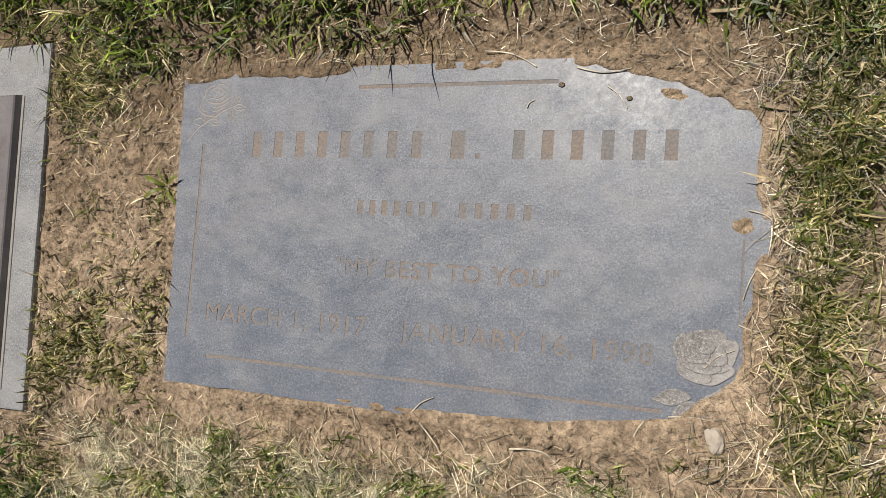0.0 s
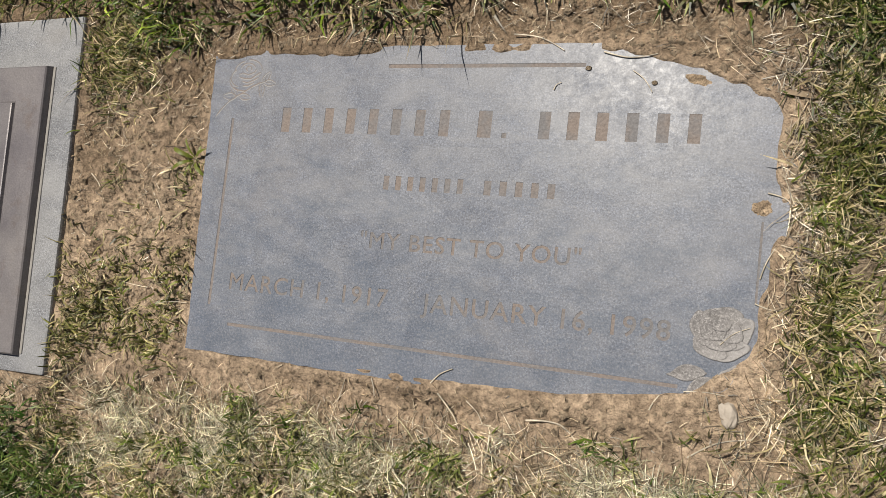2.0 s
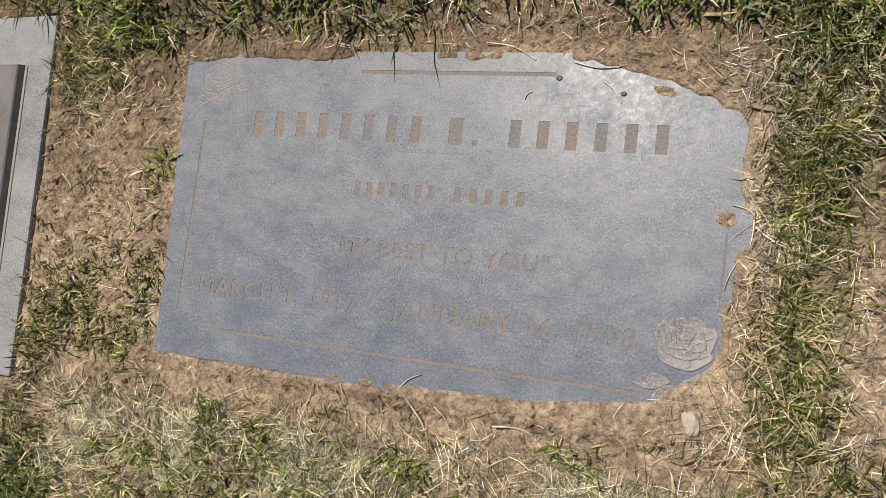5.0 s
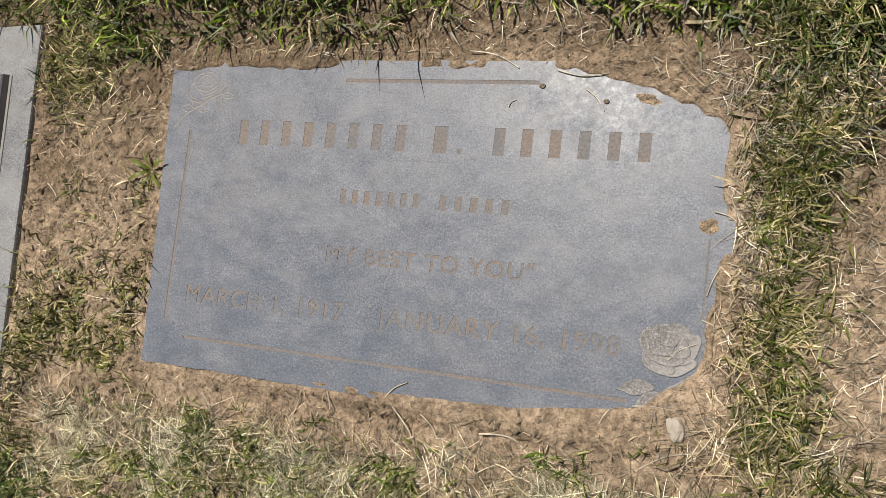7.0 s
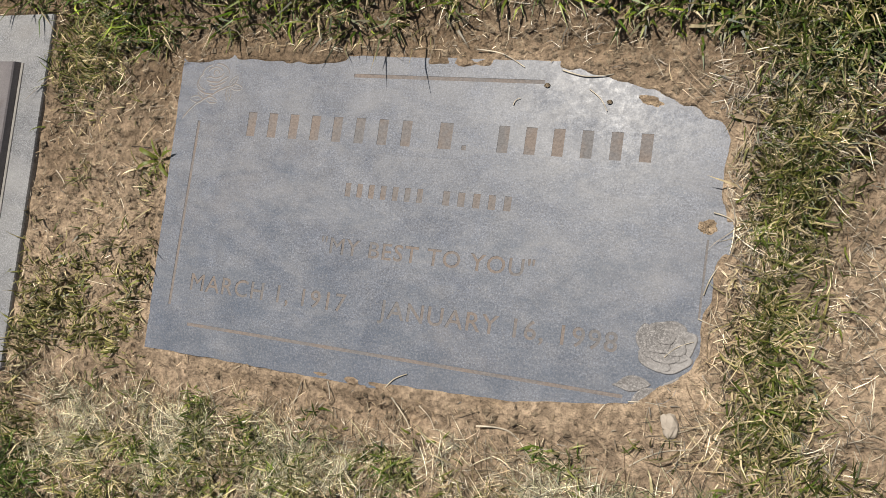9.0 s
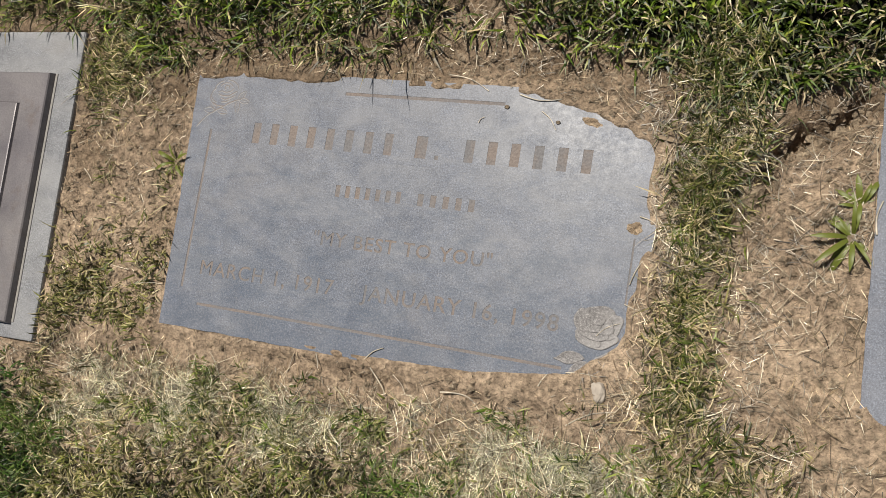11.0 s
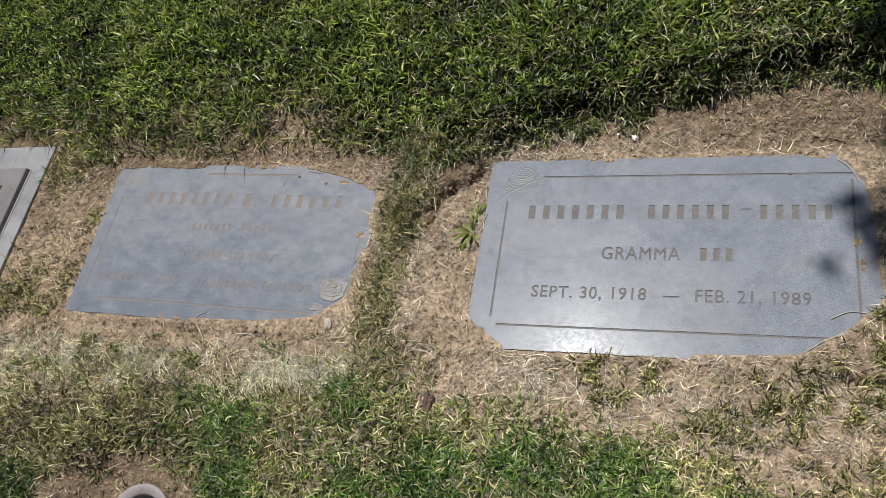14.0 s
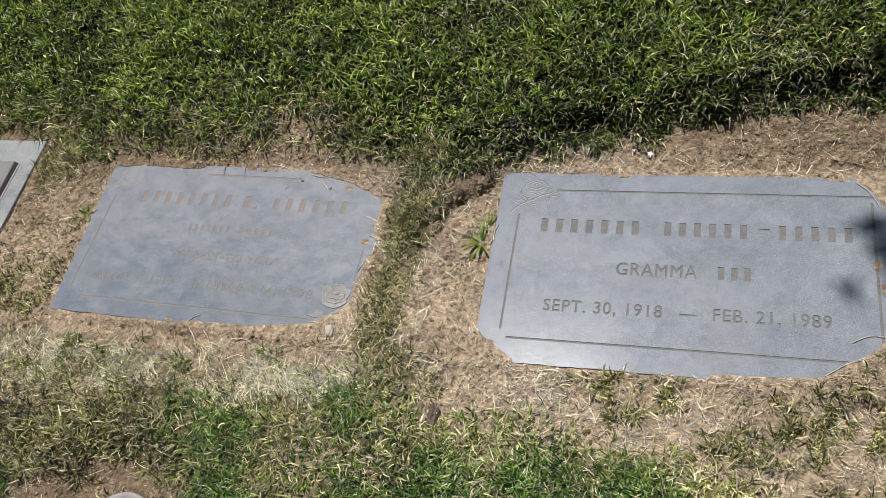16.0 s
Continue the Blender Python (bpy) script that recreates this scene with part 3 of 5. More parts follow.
def grave_stone(at, turn, z, rect, loops, depth, stone, silt, label, seed, slant=0.0):
    x0, x1, y0, y1 = rect
    top = holder("grave_stone", pose(at[0], at[1], z, 0, 0, turn), label, "gravestone", "flat grave stones")
    part("stone_body", box_bm(x0 + abs(slant) * y1, x1, y0, y1, -0.10, -depth - 0.0004, 0.002), stone, top)
    engraved_face("engraved_face", worn_rect(rect, random.Random(seed), slant), loops, depth, stone, top)
    part("silt_in_engraving", box_bm(x0 + 0.006, x1 - 0.006, y0 + 0.006, y1 - 0.006, -depth - 0.0003, -depth + 0.0004), silt, top, "dried brown silt in the letters")
    return top


loops_a = bars(-0.221, -0.007, 0.086, 0.027, 8, 0.40) + bars(0.010, 0.036, 0.086, 0.027, 1, 0.55) + [bar(0.0415, 0.0465, 0.086, 0.091)] + bars(0.070, 0.236, 0.086, 0.027, 6, 0.40)
loops_a += bars(-0.084, 0.011, 0.029, 0.0145, 7, 0.46) + bars(0.025, 0.105, 0.029, 0.0145, 5, 0.46)
loops_a += text_loops('"MY BEST TO YOU"', -0.099, -0.032, 0.231, 0.0165)
loops_a += text_loops("MARCH 1, 1917", -0.254, -0.0905, 0.194, 0.018) + text_loops("JANUARY 16, 1998", -0.023, -0.0905, 0.241, 0.018)
loops_a += [bar(-0.09, 0.118, 0.1565, 0.1605), bar(-0.2795, -0.276, -0.11, 0.10), bar(-0.25, 0.228, -0.1305, -0.127), bar(0.2845, 0.2865, -0.05, 0.02)]
grave_stone(A_AT, A_TURN, 0.0, A_RECT, loops_a, 0.0008, STONE_A, SILT_A,
            "worn blue-grey granite grave stone, flush with dry soil", 4, A_SLANT)

loops_b = bars(-0.239, -0.065, 0.056, 0.026, 7, 0.45) + bars(-0.038, 0.100, 0.056, 0.026, 6, 0.45) + [bar(0.112, 0.127, 0.0725, 0.0755)] + bars(0.134, 0.251, 0.056, 0.026, 5, 0.45)
loops_b += text_loops("GRAMMA", -0.102, -0.020, 0.124, 0.0225) + bars(0.047, 0.105, -0.020, 0.0225, 3, 0.48)
loops_b += text_loops("SEPT. 30, 1918", -0.210, -0.091, 0.183, 0.0205) + [bar(-0.002, 0.023, -0.0850, -0.0825)] + text_loops("FEB. 21, 1989", 0.0465, -0.091, 0.164, 0.0205)
loops_b += [bar(-0.214, 0.277, 0.1385, 0.1420), bar(-0.275, -0.2715, -0.128, 0.090), bar(-0.262, 0.277, -0.1440, -0.1405), bar(0.273, 0.277, -0.13, 0.13)]
grave_stone(B_AT, B_TURN, 0.0, B_RECT, loops_b, 0.0013, STONE_B, SILT_B,
            "grey granite grave stone with engraved border and rose", 5)


# pale colours that paint the lit edges of the rose's strokes
GLINT_B = plain_material("cut_stone_glint", (0.27, 0.275, 0.29), (0.36, 0.365, 0.375), 0.6)
# silt with the groove's shade put into its colour, as the strokes lie flat
ROSE_SILT_SHADE = plain_material("shaded_silt", (0.11, 0.108, 0.11), (0.16, 0.157, 0.16), 0.8)
GLINT_A = plain_material("worn_stone_glint", (0.29, 0.285, 0.28), (0.38, 0.375, 0.37), 0.7)
stones = [ob for ob in bpy.data.objects if ob.name.startswith("grave_stone")]
engraved_rose(-0.266, 0.145, 0.0225, 0.0011, SILT_A, GLINT_A, stones[0])
engraved_rose(-0.252, 0.1375, 0.0245, 0.0018, ROSE_SILT_SHADE, GLINT_B, stones[1])


def petal_bm(u, v, rx, ry, turn, lift, pointed=0.0):
    """A dished petal in low relief with a raised lip."""
    bm = bmesh.new()
    c, sn = math.cos(radians(turn)), math.sin(radians(turn))
    rows = []
    for f, z in ((1.0, -0.0004), (0.97, 0.0009), (0.90, 0.0015), (0.74, 0.0005), (0.35, 0.0001)):
        row = []
        for j in range(28):
            a = 2 * math.pi * j / 28
            wob = 1 + 0.06 * math.sin(3 * a + turn) + 0.04 * math.sin(5 * a + u * 900)
            px, py = rx * f * wob * math.cos(a), ry * f * wob * math.sin(a) * (1 - pointed * math.cos(a) ** 2)
            row.append(bm.verts.new((u + c * px - sn * py, v + sn * px + c * py, lift + z)))
        rows.append(row)
    for a, b in zip(rows, rows[1:]):
        for j in range(28):
            bm.faces.new((a[j], a[(j + 1) % 28], b[(j + 1) % 28], b[j]))
    bm.faces.new(rows[-1])
    return bm


def carved_rose(u, v, parent):
    rubbed = granite_material("rubbed_stone", (0.265, 0.25, 0.242), (0.20, 0.192, 0.188), (0.43, 0.41, 0.395), (0.30, 0.265, 0.23), 0.6, 0.95, 0.25)
    rose = part("carved_rose", petal_bm(u, v + 0.007, 0.008, 0.0065, 10, 0.0010), rubbed, parent, "pale rubbed rose relief", True)
    for n, (x, y, rx, ry, turn) in enumerate(((0.0, 0.013, 0.017, 0.0095, 6), (-0.016, 0.002, 0.0095, 0.016, 18), (0.016, 0.001, 0.0095, 0.015, -20), (-0.009, -0.015, 0.016, 0.008, -24), (0.010, -0.015, 0.015, 0.008, 28), (0.0, -0.009, 0.013, 0.0075, -4),
                                              (-0.006, 0.002, 0.0115, 0.0105, 30), (0.007, 0.001, 0.0115, 0.010, -30))):
        part("petal", petal_bm(u + x, v + y, rx, ry, turn, 0.00012 * n), rubbed, rose, "", True)
    for x, y, rx, ry, turn in ((-0.025, -0.038, 0.017, 0.0075, 10), (-0.013, -0.047, 0.015, 0.0065, 34), (0.006, -0.040, 0.016, 0.0070, 58)):
        part("leaf", petal_bm(u + x, v + y, rx, ry, turn, 0.0, 0.7), rubbed, rose, "", True)


carved_rose(0.260, -0.078, bpy.data.objects["grave_stone"])


# ---- bronze plaque on its pale base ----
def frame_bm(rings):
    """Nested rectangles (inset, height) joined into one lid, the last one closed."""
    x0, x1, y0, y1 = -0.305, 0.305, -0.180, 0.180
    bm = bmesh.new()
    loops = [[bm.verts.new(c) for c in ((x0 + d, y0 + d, z), (x1 - d, y0 + d, z), (x1 - d, y1 - d, z), (x0 + d, y1 - d, z))] for d, z in rings]
    for a, b in zip(loops, loops[1:]):
        for i in range(4):
            bm.faces.new((a[i], a[(i + 1) % 4], b[(i + 1) % 4], b[i]))
    bm.faces.new(loops[-1])
    return bm


marker = holder("bronze_grave_marker", pose(-1.414, 0.1555, 0.006), "weathered bronze plaque on a pale granite base", "grave marker")
part("granite_base", box_bm(-0.356, 0.356, -0.2215, 0.2215, -0.10, 0.0, 0.003), STONE_C, marker, "pale speckled granite base")
plaque = part("plaque", frame_bm(((0, 0.0005), (0.0015, 0.009), (0.003, 0.0105), (0.046, 0.0105), (0.0475, 0.0100), (0.0485, 0.0138), (0.050, 0.0142), (0.09, 0.0142))), BRONZE, marker, "dull brown-grey bronze plaque with stepped border")
plaque.location = (0.010, -0.0215, 0)
for n, (x0, x1) in enumerate(((0.115, 0.197), (0.02, 0.095))):
    part("raised_bar", box_bm(x0, x1, 0.055, 0.069, 0.0135, 0.0158, 0.0006), BRONZE, plaque)
lip = part("mortar_bead", box_bm(0.3155, 0.3195, -0.199, 0.158, -0.002, 0.0015, 0.0010), MORTAR, marker, "tan dried mortar bead")

# ---- sunken flower vase ----
def lathe(profile, n=48):
    bm = bmesh.new()
    rings = [[bm.verts.new((r * math.cos(2 * math.pi * i / n), r * math.sin(2 * math.pi * i / n), z)) for i in range(n)] for r, z in profile]
    for a, b in zip(rings, rings[1:]):
        for i in range(n):
            bm.faces.new((a[i], a[(i + 1) % n], b[(i + 1) % n], b[i]))
    return bm, rings


vase = holder("flower_vase", pose(URN_AT[0], URN_AT[1], -0.006), "mauve-grey plastic flower vase sunk in bare soil", "flower vase")
bm, _ = lathe(((0.050, -0.08), (0.0555, -0.02), (0.058, -0.002), (0.0585, 0.003), (0.0575, 0.0052), (0.0555, 0.0060), (0.0515, 0.0052), (0.0462, 0.0030), (0.0425, 0.0006), (0.0415, -0.0006), (0.0410, -0.004), (0.0405, -0.075)))
part("rim", bm, VASE, vase, "", True)
bm, rings = lathe(((0.0360, -0.07), (0.0360, -0.012), (0.0352, -0.0092), (0.033, -0.0084), (0.016, -0.0088), (0.010, -0.0098)), 32)
bm.faces.new(rings[-1])
cup = part("inner_cup", bm, CUP, vase, "dusty upturned cup", True)
cup.location = (0.001, -0.004, 0)
bm = bmesh.new()
bmesh.ops.create_grid(bm, x_segments=12, y_segments=5, size=1)
for v in bm.verts:
    v.co = Vector((0.013 * v.co.x, 0.0035 * v.co.y + 0.003 * v.co.x ** 2, 0.0022 * noise.noise(Vector((3.1 * v.co.x, 2.3 * v.co.y, 5.0))) + 0.0015 * v.co.y))
bmesh.ops.solidify(bm, geom=bm.faces[:], thickness=0.0004)
film = part("film_scrap", bm, FILM, vase, "crumpled whitish plastic film", True)
film.matrix_local = pose(-0.027, 0.012, -0.0035, 0, 0, 55)

# ---- small things ----
def leaf_faces(bm, root, azim, rise, length, width, droop=0.6, n=4):
    """One lance-shaped leaf, folded along its midrib and arching over."""
    way = Vector((math.cos(azim), math.sin(azim), 0))
    side = Vector((-way.y, way.x, 0))
    p, ang, rows = Vector(root), rise, []
    for i in range(n + 1):
        q = i / n
        w = width * (0.25 + 1.5 * q) * (1 - q) ** 0.75 if i else width * 0.22
        mid = p - Vector((0, 0, w * 0.25))
        rows.append((bm.verts.new(p + side * w), bm.verts.new(mid), bm.verts.new(p - side * w)))
        p = p + (way * math.cos(ang) + Vector((0, 0, math.sin(ang)))) * (length / n)
        ang -= droop / n * 1.6
    for a, b in zip(rows, rows[1:]):
        bm.faces.new((a[0], a[1], b[1], b[0]))
        bm.faces.new((a[1], a[2], b[2], b[1]))


def weed(x, y, leaves, length, width, label, seed, spread_deg=(0, 360)):
    rng = random.Random(seed)
    z = max(float(ground_z(np.array(x), np.array(y))), -0.012)
    top = holder("weed", pose(x, y, z), label, "weed")
    for i in range(leaves):
        bm = bmesh.new()
        a = radians(spread_deg[0] + (spread_deg[1] - spread_deg[0]) * (i + rng.uniform(0.2, 0.8)) / leaves)
        s = rng.uniform(0.65, 1.15)
        leaf_faces(bm, (0.003 * math.cos(a), 0.003 * math.sin(a), 0), a + rng.uniform(-0.25, 0.25), rng.uniform(0.15, 1.2), length * s, width * s * rng.uniform(0.7, 1.1), rng.uniform(0.7, 1.6))
        part("leaf", bm, WEED, top, "", True)
    return top


weed(-0.055, 0.168, 12, 0.044, 0.0052, "bright green broad-leaved weed growing beside a stone", 11, (60, 330))
weed(-0.050, 0.200, 7, 0.032, 0.0052, "bright green broad-leaved weed growing beside a stone", 12, (20, 200))
weed(-0.876, 0.200, 8, 0.032, 0.0042, "small green weed in dry soil", 13)
for n, (x, y, c, s) in enumerate(((-0.495, -0.066, 5, 0.024), (-0.525, -0.064, 3, 0.016), (-0.607, -0.072, 5, 0.02), (-0.79, -0.055, 7, 0.018), (-0.87, -0.075, 8, 0.024),
                                  (-0.70, -0.105, 6, 0.022), (-0.96, 0.035, 7, 0.024), (-0.93, 0.01, 6, 0.02), (-0.985, 0.075, 7, 0.02), (0.515, 0.412, 8, 0.024), (0.462, 0.321, 5, 0.018), (0.36, -0.075, 7, 0.022))):
    weed(x, y, max(3, c - 2), s * 0.85, 0.0019, "small green weed in dry soil", 30 + n)


def lump_bm(sx, sy, sz, seed, sub=2, rough=0.22):
    bm = bmesh.new()
    bmesh.ops.create_icosphere(bm, subdivisions=sub, radius=1)
    for v in bm.verts:
        f = 1 + rough * noise.noise(v.co * 1.6 + Vector((seed, 0, 0)))
        v.co = Vector((v.co.x * sx * f, v.co.y * sy * f, v.co.z * sz * f))
    return bm


def rest(ob, x, y, lift, turn=0):
    a, b, c, under = stone_gap(np.array(x), np.array(y))
    z = 0.0 if min(a, b) < 0 else float(ground_z(np.array(x), np.array(y)))
    ob.matrix_world = pose(x, y, z + lift, 0, 0, turn)
    return ob


tagged(rest(part("pebble", lump_bm(0.0082, 0.0115, 0.0055, 3, 3, 0.35), PEBBLE), -0.283, -0.019, 0.003, 10), "small tan pebble lying on dry soil", "pebble")
for n, (x, y, s) in enumerate(((-0.424, 0.288, 0.0030), (-0.362, 0.272, 0.0028), (0.461, 0.279, 0.0024))):
    tagged(rest(part("pebble", lump_bm(s, s * 0.8, s * 0.6, n + 5.5, 2), CLOD, smooth=True), x, y, s * 0.4), "crumb of dark soil on the stone's edge", "pebble")

def mud_smear(x, y, rx, ry, turn, seed):
    """A thin crust of dried mud on a stone's face, with a ragged rim."""
    bm = bmesh.new()
    rows = []
    for f, z in ((1.0, -0.0001), (0.85, 0.0003), (0.5, 0.0006)):
        row = []
        for j in range(30):
            a = 2 * math.pi * j / 30
            w = 1 + 0.35 * noise.noise(Vector((math.cos(a) * 1.7, math.sin(a) * 1.7, seed))) + 0.15 * noise.noise(Vector((math.cos(a) * 5, math.sin(a) * 5, seed)))
            row.append(bm.verts.new((rx * f * w * math.cos(a), ry * f * w * math.sin(a), z)))
        rows.append(row)
    for a, b in zip(rows, rows[1:]):
        for j in range(30):
            bm.faces.new((a[j], a[(j + 1) % 30], b[(j + 1) % 30], b[j]))
    bm.faces.new(rows[-1])
    ob = part("mud_smear", bm, MUD, smooth=True)
    ob.matrix_world = pose(x, y, 0, 0, 0, turn)
    tagged(ob, "orange-tan crust of dried mud on the stone", "mud")


mud_smear(-0.265, 0.159, 0.009, 0.007, 20, 1.5)
mud_smear(-0.325, 0.274, 0.012, 0.005, -15, 4.2)
mud_smear(0.552, 0.156, 0.008, 0.006, 60, 7.7)
mud_smear(0.557, 0.118, 0.004, 0.010, 0, 3.1)
mud_smear(-0.012, -0.014, 0.007, 0.005, 0, 9.4)

bm = bmesh.new()
leaf_faces(bm, (0, 0, 0.003), radians(-8), 0.2, 0.030, 0.0042, 0.7, 6)
tagged(rest(part("dead_leaf", bm, DEAD_LEAF, smooth=True), -0.252, 0.259, 0.001), "curled brown dead leaf on soil", "leaf")
tagged(rest(part("bark_chip", lump_bm(0.0075, 0.017, 0.005, 9, 4, 0.9), BARK), -0.077, -0.147, 0.006, 8), "dark brown bark chip in the grass", "bark")


def petal_flower(x, y, s, seed):
    rng = random.Random(seed)
    top = holder("fallen_blossom", pose(x, y, float(ground_z(np.array(x), np.array(y))) + 0.007), "small white fallen blossom on straw", "blossom")
    for i in range(5):
        bm = bmesh.new()
        leaf_faces(bm, (0, 0, 0), 2 * math.pi * i / 5 + rng.uniform(-0.3, 0.3), rng.uniform(0.1, 0.7), s, s * 0.42, 0.5, 3)
        part("petal", bm, PETAL, top, "", True)


petal_flower(0.212, 0.360, 0.0065, 1)
petal_flower(0.184, 0.366, 0.0035, 2)
tagged(rest(part("plastic_scrap", lump_bm(0.006, 0.004, 0.002, 2, 2, 0.5), BLUE), 0.609, -0.036, 0.012), "small blue plastic scrap in the grass", "litter")
for n, (x, y, s) in enumerate(((-0.352, -0.145, 0.0032), (-0.62, -0.235, 0.0016), (-0.45, -0.25, 0.0016))):
    tagged(rest(part("grit", lump_bm(s, s * 0.6, s * 0.5, n + 1.5, 2, 0.7), PEBBLE), x, y, 0.016), "pale grit in the grass", "pebble")


def stalk(name, points, radius, label, material=DRY):
    cu = bpy.data.curves.new(name, 'CURVE')
    cu.dimensions, cu.bevel_depth, cu.bevel_resolution, cu.resolution_u = '3D', radius * 0.9, 1, 6
    s = cu.splines.new('NURBS')
    s.points.add(len(points) - 1)
    s.use_endpoint_u, s.order_u = True, 3
    for p, (x, y, z), k in zip(s.points, points, range(len(points))):
        p.co, p.radius = (x, y, z, 1), 1.0 - 0.5 * k / len(points)
    ob = new(name, cu)
    me = bpy.data.meshes.new_from_object(ob.evaluated_get(bpy.context.evaluated_depsgraph_get()))
    bpy.data.objects.remove(ob)
    bpy.data.curves.remove(cu)
    me.materials.clear()
    me.materials.append(material)
    me.attributes.new("tone", 'FLOAT', 'POINT').data.foreach_set("value", np.full(len(me.vertices), 0.62, np.float32))
    return tagged(new(name, me), label, "straw")


def lying_stalk(x, y, azim, length, radius, bend=0.1, lift=0.0006):
    c, s = math.cos(radians(azim)), math.sin(radians(azim))
    pts = []
    for q in (0, 0.33, 0.66, 1):
        off = bend * length * math.sin(math.pi * q)
        px, py = x + c * length * q - s * off, y + s * length * q + c * off
        a, b, cc, under = stone_gap(np.array(px), np.array(py))
        z = 0.001 if min(a, b) < 0 else max(float(ground_z(np.array(px), np.array(py))), 0.0 if under < 0.02 else -1)
        pts.append((px, py, z + lift))
    stalk("straw_stalk", pts, radius, "pale dry straw stalk lying on the soil", PALE)


for row in ((-0.252, 0.210, -82, 0.027, 0.0007, 0.15), (-0.261, 0.172, -39, 0.032, 0.0008, 0.2), (-0.264, 0.098, 68, 0.029, 0.0008, 0.05), (-0.267, 0.077, -2, 0.032, 0.0007, -0.15), (-0.382, 0.284, -49, 0.028, 0.0006, 0.1),
            (-0.558, -0.021, 36, 0.027, 0.0009, 0.1), (-0.623, -0.023, -74, 0.018, 0.0010, 0.05), (-0.456, 0.268, 45, 0.010, 0.0006, 0.2), (-0.349, -0.022, 60, 0.016, 0.0009, 0.05), (-0.52, -0.034, -51, 0.026, 0.0008, 0.1), (-0.321, -0.003, 0, 0.034, 0.0007, 0.05), (-0.293, 0.040, 34, 0.029, 0.0006, 0.1),
            (0.568, 0.032, -151, 0.078, 0.0009, 0.08), (0.473, -0.027, 29, 0.081, 0.0009, 0.06), (0.377, -0.039, -2, 0.080, 0.0009, 0.06), (0.51, 0.027, 13, 0.051, 0.0008, 0.15), (0.53, 0.306, -56, 0.053, 0.0008, 0.1),
            (-0.931, 0.071, -32, 0.052, 0.0010, 0.05), (-1.034, -0.090, -14, 0.056, 0.0010, 0.05), (-1.030, 0.182, -56, 0.040, 0.0009, 0.1), (-0.315, -0.059, 23, 0.058, 0.0009, 0.1), (-0.122, -0.092, -58, 0.036, 0.0012, 0.05), (-0.116, -0.053, -23, 0.046, 0.0009, 0.1), (-0.180, -0.009, 58, 0.031, 0.0010, 0.05), (0.608, 0.135, 19, 0.037, 0.0009, 0.1),
            (0.104, -0.136, 10, 0.105, 0.0014, 0.05), (-0.034, 0.172, 84, 0.034, 0.0012, 0.1), (-0.46, -0.045, -25, 0.06, 0.0011, 0.25), (-0.55, -0.03, -60, 0.05, 0.001, 0.1),
            (-0.245, 0.15, 65, 0.045, 0.0007, -0.3), 
            (-0.93, 0.16, -65, 0.05, 0.0009, 0.05), (-0.41, 0.303, -5, 0.05, 0.0009, -0.1), (-0.50, 0.325, -20, 0.055, 0.0009, 0.1), (-0.03, -0.10, -65, 0.05, 0.001, 0.1),
            (-0.17, 0.0, -70, 0.04, 0.001, 0.1), (0.02, -0.075, -30, 0.06, 0.0009, 0.1), (0.25, 0.36, 20, 0.07, 0.0009, 0.1), (0.1, 0.37, -30, 0.06, 0.0009, 0.1), (0.34, 0.345, 40, 0.05, 0.0009, -0.1),
            (-0.57, -0.295, 5, 0.02, 0.001, 0.05), (-0.66, -0.25, -25, 0.03, 0.0009, 0.1), (-0.52, -0.225, 10, 0.02, 0.0011, 0.05), (-0.94, -0.07, 30, 0.05, 0.0009, 0.05), (-1.0, -0.10, -20, 0.045, 0.0009, 0.1), (-0.67, -0.075, 70, 0.05, 0.0009, 0.05)):
    lying_stalk(*row)


stalk("twig", [(x, y, float(ground_z(np.array(x), np.array(y))) + 0.003) for x, y in ((0.480, 0.362), (0.505, 0.352), (0.530, 0.349), (0.560, 0.336))], 0.0014, "thin brown twig lying on bare soil", DEAD_LEAF)


# ---- tree outside the view, whose low branch shades the ground ----
def limb_bm(points, r0, r1, sides=8):
    bm = bmesh.new()
    rings = []
    for i, p in enumerate(points):
        p = Vector(p)
        ahead = Vector(points[min(i + 1, len(points) - 1)]) - Vector(points[max(i - 1, 0)])
        q = ahead.to_track_quat('Z', 'Y')
        r = r0 + (r1 - r0) * i / (len(points) - 1)
        rings.append([bm.verts.new(p + q @ Vector((r * math.cos(2 * math.pi * k / sides), r * math.sin(2 * math.pi * k / sides), 0))) for k in range(sides)])
    for a, b in zip(rings, rings[1:]):
        for k in range(sides):
            bm.faces.new((a[k], a[(k + 1) % sides], b[(k + 1) % sides], b[k]))
    bm.faces.new(rings[-1])
    return bm


CAST = Vector((sun_way.x / sun_way.z, sun_way.y / sun_way.z, 1))     # a metre up along the sunlight


